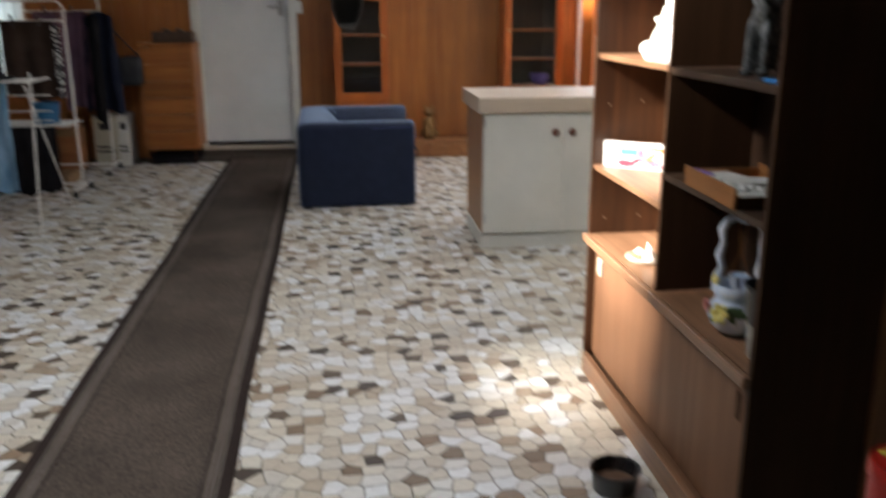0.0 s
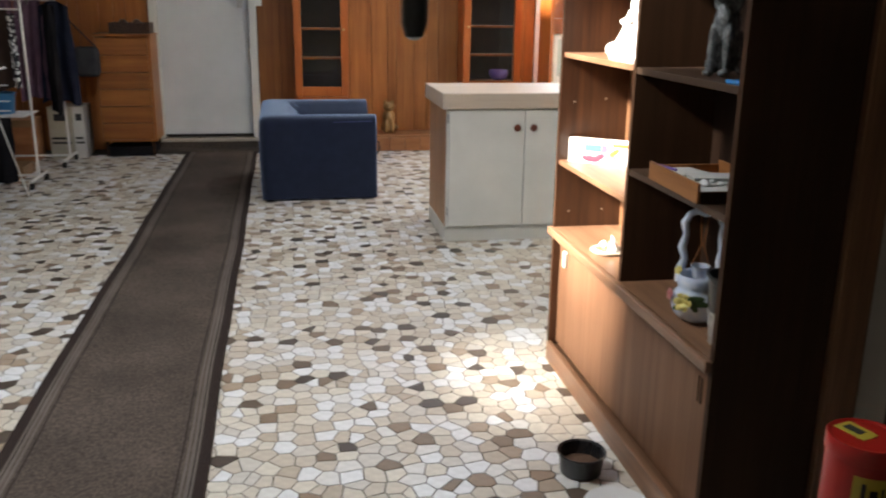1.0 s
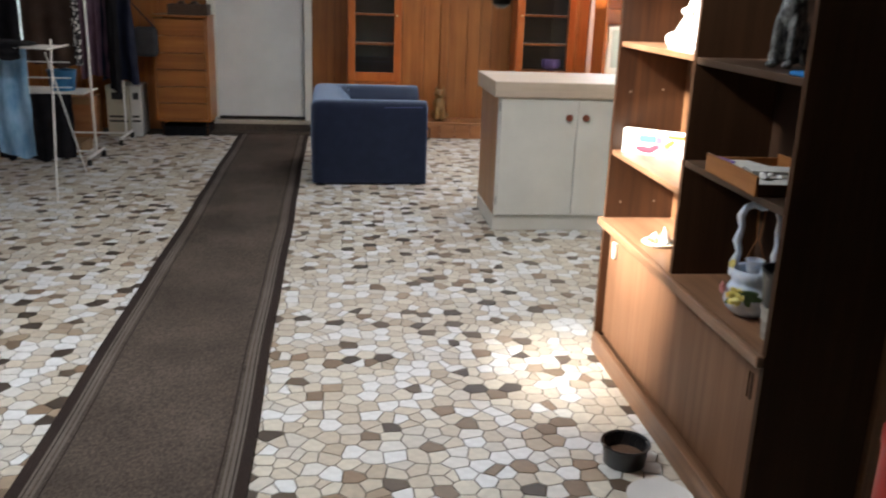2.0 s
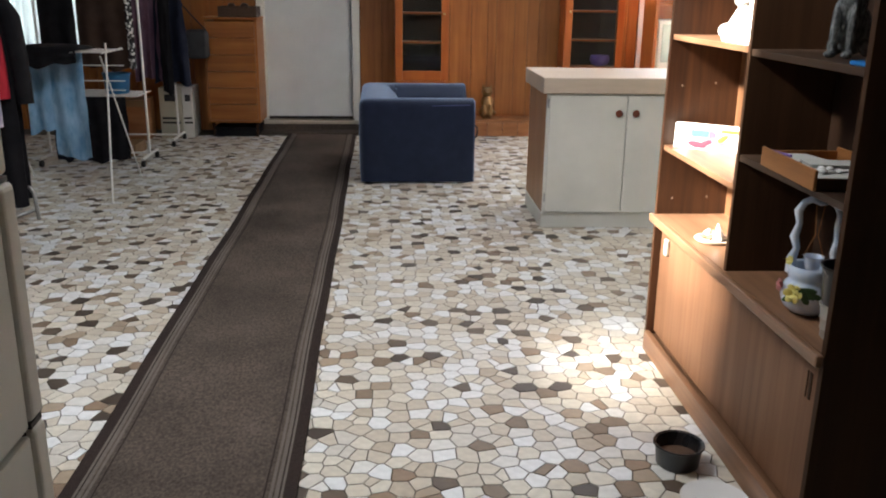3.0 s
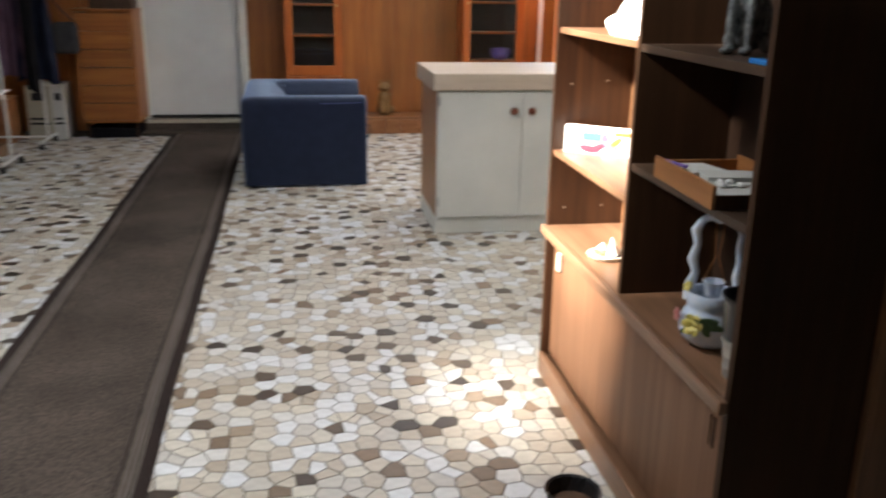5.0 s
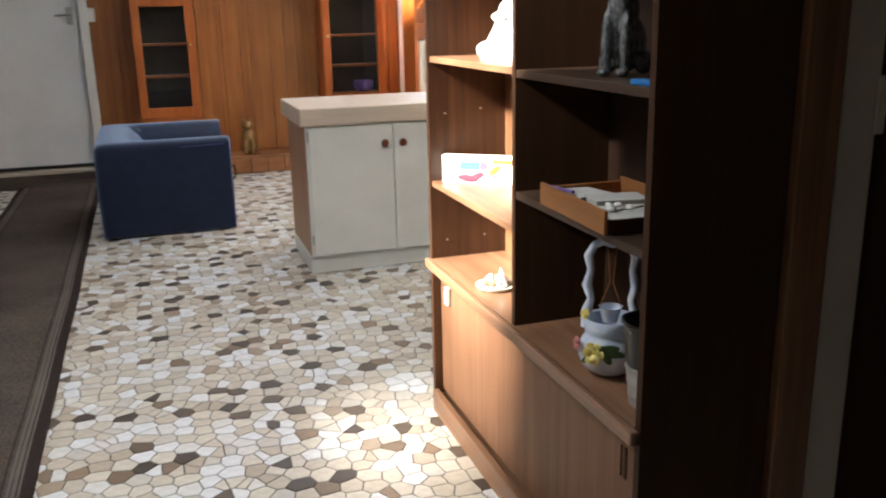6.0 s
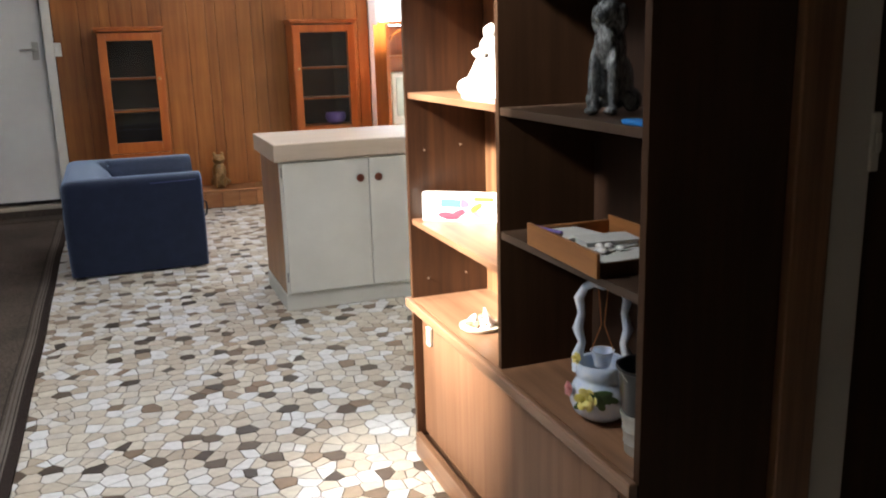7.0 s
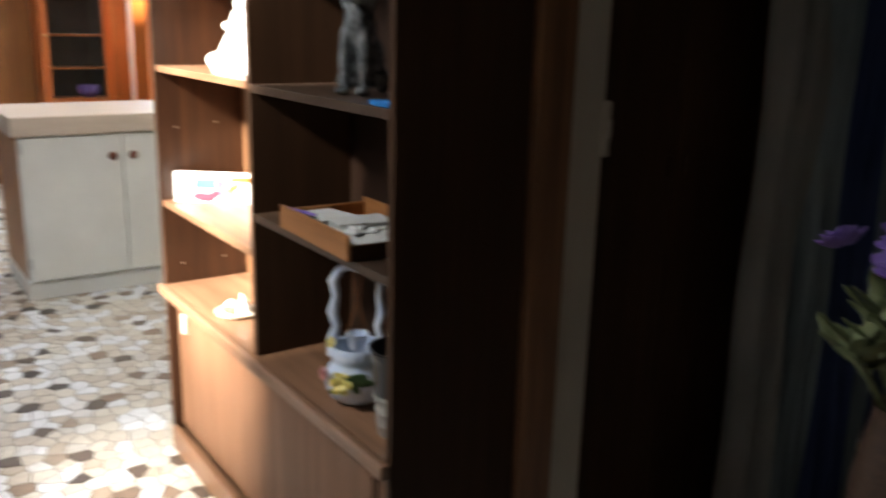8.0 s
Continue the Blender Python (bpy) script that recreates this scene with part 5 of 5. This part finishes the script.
for i, (x, z, r) in enumerate(((0.012, 0.055, -60), (0.016, 0.075, -95), (0.002, 0.044, -25), (-0.05, 0.042, 60), (0.028, 0.060, -80))):
    bm = bmesh.new()
    blob(bm, (0, 0, 0.018), (0.010, 0.002, 0.026), 10)
    part("leaf", bm, M_LEAF, jg, "dark green china leaf", at=pose(x, -0.068 + abs(x) * 0.2, z, 8, r, 0))

# galvanised bucket
bu = thing("metal_bucket", "small ribbed metal bucket with a black plastic pot in it", "bucket", pose(0.975, 0.650, 0.5405) @ Matrix.Diagonal((0.92, 0.92, 0.97, 1)))
bm = bmesh.new()
lathe(bm, [(0.040, 0.0), (0.043, 0.003), (0.044, 0.022), (0.0465, 0.025), (0.045, 0.029), (0.047, 0.050), (0.0495, 0.053), (0.048, 0.057), (0.051, 0.080), (0.054, 0.084), (0.053, 0.090), (0.049, 0.088)], n=36)
part("body", bm, M_ZINC, bu, smooth=True)
bm = bmesh.new()
lathe(bm, [(0.048, 0.0885), (0.051, 0.10), (0.060, 0.178), (0.064, 0.182), (0.0635, 0.187), (0.059, 0.186), (0.053, 0.12), (0.046, 0.0887)], n=36, wobble=0.012)
part("liner", bm, M_BLACKPL, bu, "black plastic pot", smooth=True)
bm = bmesh.new()
tube(bm, [(-0.0645, 0.0, 0.183)] + [(-0.0645 + 0.129 * i / 10, -0.066 * math.sin(math.pi * i / 10), 0.183 - 0.085 * math.sin(math.pi * i / 10)) for i in range(1, 10)] + [(0.0645, 0, 0.183)], 0.0018, 6)
part("wire_handle", bm, M_CHROME, bu, smooth=True)

# ---- on the floor by the bookcase ----
fb = thing("pet_bowl", "black plastic pet bowl with a little brown food", "bowl", pose(0.751, 1.000, 0.0) @ Matrix.Diagonal((0.93, 0.93, 0.90, 1)))
bm = bmesh.new()
lathe(bm, [(0.062, 0.0), (0.066, 0.004), (0.073, 0.066), (0.080, 0.074), (0.078, 0.078), (0.070, 0.074), (0.062, 0.02), (0.02, 0.014)], n=36)
part("body", bm, M_BLACKPL, fb, smooth=True)
bm = bmesh.new()
lathe(bm, [(0.0635, 0.030), (0.05, 0.034), (0.02, 0.036)], n=24)
part("food", bm, M_FOOD, fb, "brown food in the bowl", smooth=True)
pl = thing("china_plate", "white china plate on the floor", "plate", pose(0.786, 0.788, 0.0))
bm = bmesh.new()
lathe(bm, [(0.045, 0.0), (0.05, 0.003), (0.092, 0.015), (0.093, 0.018), (0.088, 0.017), (0.055, 0.007), (0.02, 0.006)], n=40)
part("body", bm, M_CHINA, pl, smooth=True)

# ---- low table with the red tin, dim side room ----
tb = thing("side_table", "low dark wooden table with square legs", "table", pose(0.70, -0.52, 0))
part("top", B(0, 0.95, 0, 0.44, 0.505, 0.53, bevel=0.004), M_TEAKD, tb)
for x in (0.03, 0.92):
    for y in (0.03, 0.41):
        part("leg", B(x - 0.018, x + 0.018, y - 0.018, y + 0.018, 0, 0.504, bevel=0.003), M_TEAKD, tb)
part("apron", B(0.05, 0.90, 0.02, 0.04, 0.43, 0.504), M_TEAKD, tb)
part("apron", B(0.05, 0.90, 0.40, 0.42, 0.43, 0.504), M_TEAKD, tb)

ti = thing("biscuit_tin", "round red biscuit tin with a yellow printed label", "tin", pose(0.786, -0.137, 0.5305, 0, 0, 17) @ Matrix.Diagonal((0.9, 0.9, 0.95, 1)))
bm = bmesh.new()
lathe(bm, [(0.060, 0.0), (0.062, 0.002), (0.062, 0.170)], n=40)
part("body", bm, M_TIN, ti, smooth=True)
bm = bmesh.new()
lathe(bm, [(0.0645, 0.1705), (0.0650, 0.172), (0.0650, 0.196), (0.063, 0.199), (0.058, 0.1985), (0.056, 0.1965), (0.02, 0.1962)], n=40)
lid = part("lid", bm, M_TIN, ti, "red lid", smooth=True)
bm = bmesh.new()
box(bm, -0.020, 0.020, -0.008, 0.052, 0.1966, 0.1974)
part("lid_label", bm, M_TINYEL, lid, "yellow printed panel")
part("lid_bar", B(-0.009, 0.009, 0.008, 0.042, 0.1976, 0.1981), M_INK, lid, "dark printed bar")


def band(a0, a1, z0, z1, r, slope=0.0, n=16):
    bm = bmesh.new()
    va, vb = [], []
    for i in range(n + 1):
        a = radians(a0 + (a1 - a0) * i / n)
        dz = slope * (i / n - 0.5)
        va.append((bm.verts.new((r * math.cos(a), r * math.sin(a), z0 + dz)), bm.verts.new(((r - 0.001) * math.cos(a), (r - 0.001) * math.sin(a), z0 + dz))))
        vb.append((bm.verts.new((r * math.cos(a), r * math.sin(a), z1 + dz)), bm.verts.new(((r - 0.001) * math.cos(a), (r - 0.001) * math.sin(a), z1 + dz))))
    for i in range(n):
        bm.faces.new((va[i][0], va[i + 1][0], vb[i + 1][0], vb[i][0]))
        bm.faces.new((vb[i][0], vb[i + 1][0], vb[i + 1][1], vb[i][1]))
        bm.faces.new((va[i][0], va[i][1], va[i + 1][1], va[i + 1][0]))
    return bm


lb = part("label_panel", band(205, 318, 0.090, 0.150, 0.0632, -0.006), M_TINYEL, ti, "yellow label panel")
for a0, a1, z0, z1 in ((218, 224, 0.102, 0.142), (230, 242, 0.106, 0.132), (247, 251, 0.103, 0.136), (256, 266, 0.105, 0.128), (271, 275, 0.102, 0.132), (281, 290, 0.104, 0.126)):
    part("print_bar", band(a0, a1, z0, z1, 0.0641, 0, 5), M_INK, lb, "dark printed bar")
part("picture_patch", band(190, 250, 0.015, 0.060, 0.0632), M_TRAY, ti, "brown printed picture")
cn = thing("napkin", "crumpled white cloth on the table edge", "cloth", pose(0.90, -0.16, 0.5305))
bm = bmesh.new()
for i in range(3):
    blob(bm, (0.03 * i - 0.05, 0.02 * math.sin(2 * i), 0.010), (0.035, 0.035, 0.010), 12)
part("cloth", bm, M_WHITEC, cn, smooth=True)
gl = thing("china_saucer", "small grey-white saucer beside the tin", "saucer", pose(0.700 + 0.04, -0.085 - 0.01, 0.5305))
bm = bmesh.new()
lathe(bm, [(0.022, 0), (0.034, 0.008), (0.036, 0.012), (0.032, 0.011), (0.02, 0.004)], n=22)
part("body", bm, M_CHINA, gl, smooth=True)

fp = thing("flower_vase", "vase of artificial purple flowers with pale leaves", "flowers", pose(1.345, -0.12, 0.5305))
bm = bmesh.new()
lathe(bm, [(0.05, 0), (0.060, 0.06), (0.062, 0.16), (0.050, 0.24), (0.044, 0.27), (0.047, 0.28), (0.040, 0.275), (0.03, 0.20)], n=24)
part("vase", bm, M_WICKER, fp, smooth=True)
rf = random.Random(11)
for i in range(22):
    a, l, sp = rf.uniform(0, 6.28), rf.uniform(0.14, 0.23), rf.uniform(0.03, 0.13)
    bx, by = math.cos(a) * sp, math.sin(a) * sp
    top = Vector((bx, by, 0.20 + l))
    bm = bmesh.new()
    tube(bm, [(0, 0, 0.24), (bx * 0.5, by * 0.5, 0.30), top], 0.0022, 5)
    for q in range(6):
        f = 0.55 + 0.45 * q / 5
        c = Vector((bx * 0.5, by * 0.5, 0.30)).lerp(top, f)
        ang = q * 2.4 + a
        m = Matrix.Translation(c) @ Matrix.Rotation(ang, 4, "Z") @ Matrix.Rotation(radians(-38), 4, "Y") @ Matrix.Translation((0.028, 0, 0))
        bmesh.ops.create_uvsphere(bm, u_segments=8, v_segments=6, radius=1.0, matrix=m @ Matrix.Diagonal((0.032, 0.0135, 0.003, 1)))
    part("leaf_spray", bm, M_PALELEAF, fp, smooth=True)
for i in range(8):
    a, rr = i * 0.8, 0.03 + 0.045 * (i % 3)
    flower((rr * math.cos(a) - 0.02, rr * math.sin(a), 0.50 + 0.02 * (i % 2)), M_PURPLE, fp, 0.042, (math.cos(a) * 0.5, math.sin(a) * 0.5, 1))

dc = thing("dark_curtain", "heavy dark curtains hanging in the unlit side room", "curtain", pose(0, 0.46, 0))
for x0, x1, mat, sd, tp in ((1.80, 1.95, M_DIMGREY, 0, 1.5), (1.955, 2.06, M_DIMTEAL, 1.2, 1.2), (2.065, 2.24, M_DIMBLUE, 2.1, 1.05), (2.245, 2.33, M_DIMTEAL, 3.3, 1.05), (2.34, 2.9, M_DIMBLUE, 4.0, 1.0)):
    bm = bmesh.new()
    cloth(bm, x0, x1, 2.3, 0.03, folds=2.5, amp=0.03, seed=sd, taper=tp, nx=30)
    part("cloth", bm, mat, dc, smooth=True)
bm = bmesh.new()
rod(bm, (1.7, 0, 2.31), (3.5, 0, 2.31), 0.014)
part("rod", bm, M_TEAKD, dc)

# Added to fill the side room's darkness; its colour carries the shade.
wd = thing("wardrobe", "tall dark wardrobe added to fill the unlit side room", "wardrobe", pose(1.385, 0.62, 0))
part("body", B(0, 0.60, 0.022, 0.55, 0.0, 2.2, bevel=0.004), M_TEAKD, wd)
for x0 in (0.003, 0.303):
    d = part("door", B(x0, x0 + 0.294, 0.0, 0.0215, 0.08, 2.18, bevel=0.004), M_TEAKD, wd)
    part("knob", B(x0 + (0.265 if x0 < 0.1 else 0.015), x0 + (0.28 if x0 < 0.1 else 0.03), -0.015, -0.0005, 1.0, 1.05, bevel=0.003), M_TEAKD, d)

# ceiling pull cord
pc = thing("pull_cord", "thin ceiling pull cord with a small black knob", "cord", pose(0.010, -0.663, 0))
bm = bmesh.new()
rod(bm, (0, 0, 1.386), (0, 0, CEIL - 0.001), 0.0013, n=6)
part("cord", bm, M_BLACKC, pc)
bm = bmesh.new()
lathe(bm, [(0.002, 1.324), (0.0055, 1.326), (0.0080, 1.334), (0.0083, 1.358), (0.0065, 1.383), (0.002, 1.388)], n=16)
part("knob", bm, M_BLACKPL, pc, "small black knob", smooth=True)


# ---- floor pieces ----
# crazy mosaic: cells round loosely gridded seeds, with a few small fillers between them
TW, TH, JOINT = 0.063, 0.068, 0.0019
tile_rng = np.random.RandomState(3)
NJ, NI = int((XE + 0.4 - XW) / TW) + 2, int((6.88 - YS) / TH) + 2
COLUMN = (0.0, 0.42, 0.12, 0.55, 0.25, 0.68, 0.35)
SEEDS = {(j, i): [] for j in range(-6, NJ + 6) for i in range(-6, NI + 6)}
for j in range(-2, NJ + 2):
    for i in range(-2, NI + 2):
        jx, jy, pick, fx, fy = tile_rng.uniform(-1, 1, 5)
        shove = COLUMN[j % len(COLUMN)]
        SEEDS[j, i].append((XW + (j + 0.5 + 0.21 * jx) * TW, YS + (i + 0.5 + 0.30 * jy + shove) * TH))
        if pick > 0.66:
            SEEDS[j, i].append((XW + (j + 1.0 + 0.16 * fx) * TW, YS + (i + 1.0 + 0.22 * fy + shove) * TH))


def clip(ring, px, py, nx, ny, d):
    """The part of a ring that lies on the near side of a line."""
    out = []
    for (ax, ay), (bx, by) in zip(ring, ring[1:] + ring[:1]):
        da, db = (ax - px) * nx + (ay - py) * ny - d, (bx - px) * nx + (by - py) * ny - d
        if da <= 0:
            out.append((ax, ay))
        if da * db < 0:
            f = da / (da - db)
            out.append((ax + (bx - ax) * f, ay + (by - ay) * f))
    return out


def stone_ring(j, i, seed):
    """A cell between its neighbours, short of them by half a joint."""
    x, y = seed
    ring = [(x - 0.09, y - 0.09), (x + 0.09, y - 0.09), (x + 0.09, y + 0.09), (x - 0.09, y + 0.09)]
    near = sorted((math.hypot(u - x, v - y), u, v) for a in range(j - 2, j + 3) for b in range(i - 2, i + 3) for u, v in SEEDS[a, b])
    for dist, u, v in near[1:14]:
        ring = clip(ring, x, y, (u - x) / dist, (v - y) / dist, dist / 2 - JOINT)
    return ring


def prism(ring, cx, cy):
    """Top and sides of one stone, its rim slightly rounded off."""
    n = len(ring)
    top = [(cx + (x - cx) * 0.95, cy + (y - cy) * 0.95, 0.0) for x, y in ring]
    rim = [(x, y, -0.0007) for x, y in ring]
    low = [(x, y, -0.003) for x, y in ring]
    sides = [(a + k, a + n + k, a + n + (k + 1) % n, a + (k + 1) % n) for a in (0, n) for k in range(n)]
    return top + rim + low, [tuple(range(n))] + sides


all_v, all_f, all_m, singles, darks = [], [], [], 0, set()
for j in range(NJ):
    for i in range(NI):
        for q, seed in enumerate(SEEDS[j, i]):
            ring = stone_ring(j, i, seed)
            if len(ring) < 3 or seed[0] > XE + 0.35 or seed[1] > 6.88:
                continue
            cx, cy = sum(p[0] for p in ring) / len(ring), sum(p[1] for p in ring) / len(ring)
            is_dark = tile_rng.uniform() < (0.15 if q == 0 else 0.20) and not darks & {(j - 1, i), (j, i - 1)}
            if is_dark:
                darks.add((j, i))
            one = -0.36 < cx < 0.72 and 0.95 < cy < 2.1 and singles < 300
            vs, fs = prism(ring, cx, cy)
            if one:
                singles += 1
                me = bpy.data.meshes.new("stone")
                me.from_pydata([(x - cx, y - cy, z) for x, y, z in vs], [], fs)
                me.materials.append(M_TILE_ONE_DARK if is_dark else M_TILE_ONE)
                ob = new("stone", me)
                ob.parent = floor
                ob.location = (cx, cy, 0)
            else:
                b = len(all_v)
                all_v += vs
                all_f += [tuple(b + k for k in f) for f in fs]
                all_m += [int(is_dark)] * len(fs)
me = bpy.data.meshes.new("stone_mosaic")
me.from_pydata(all_v, [], all_f)
me.materials.append(M_TILE_ALL)
me.materials.append(M_TILE_ALL_DARK)
me.polygons.foreach_set("material_index", all_m)
mos = new("stone_mosaic", me)
mos.parent = floor
mos["kind"] = "stuff"
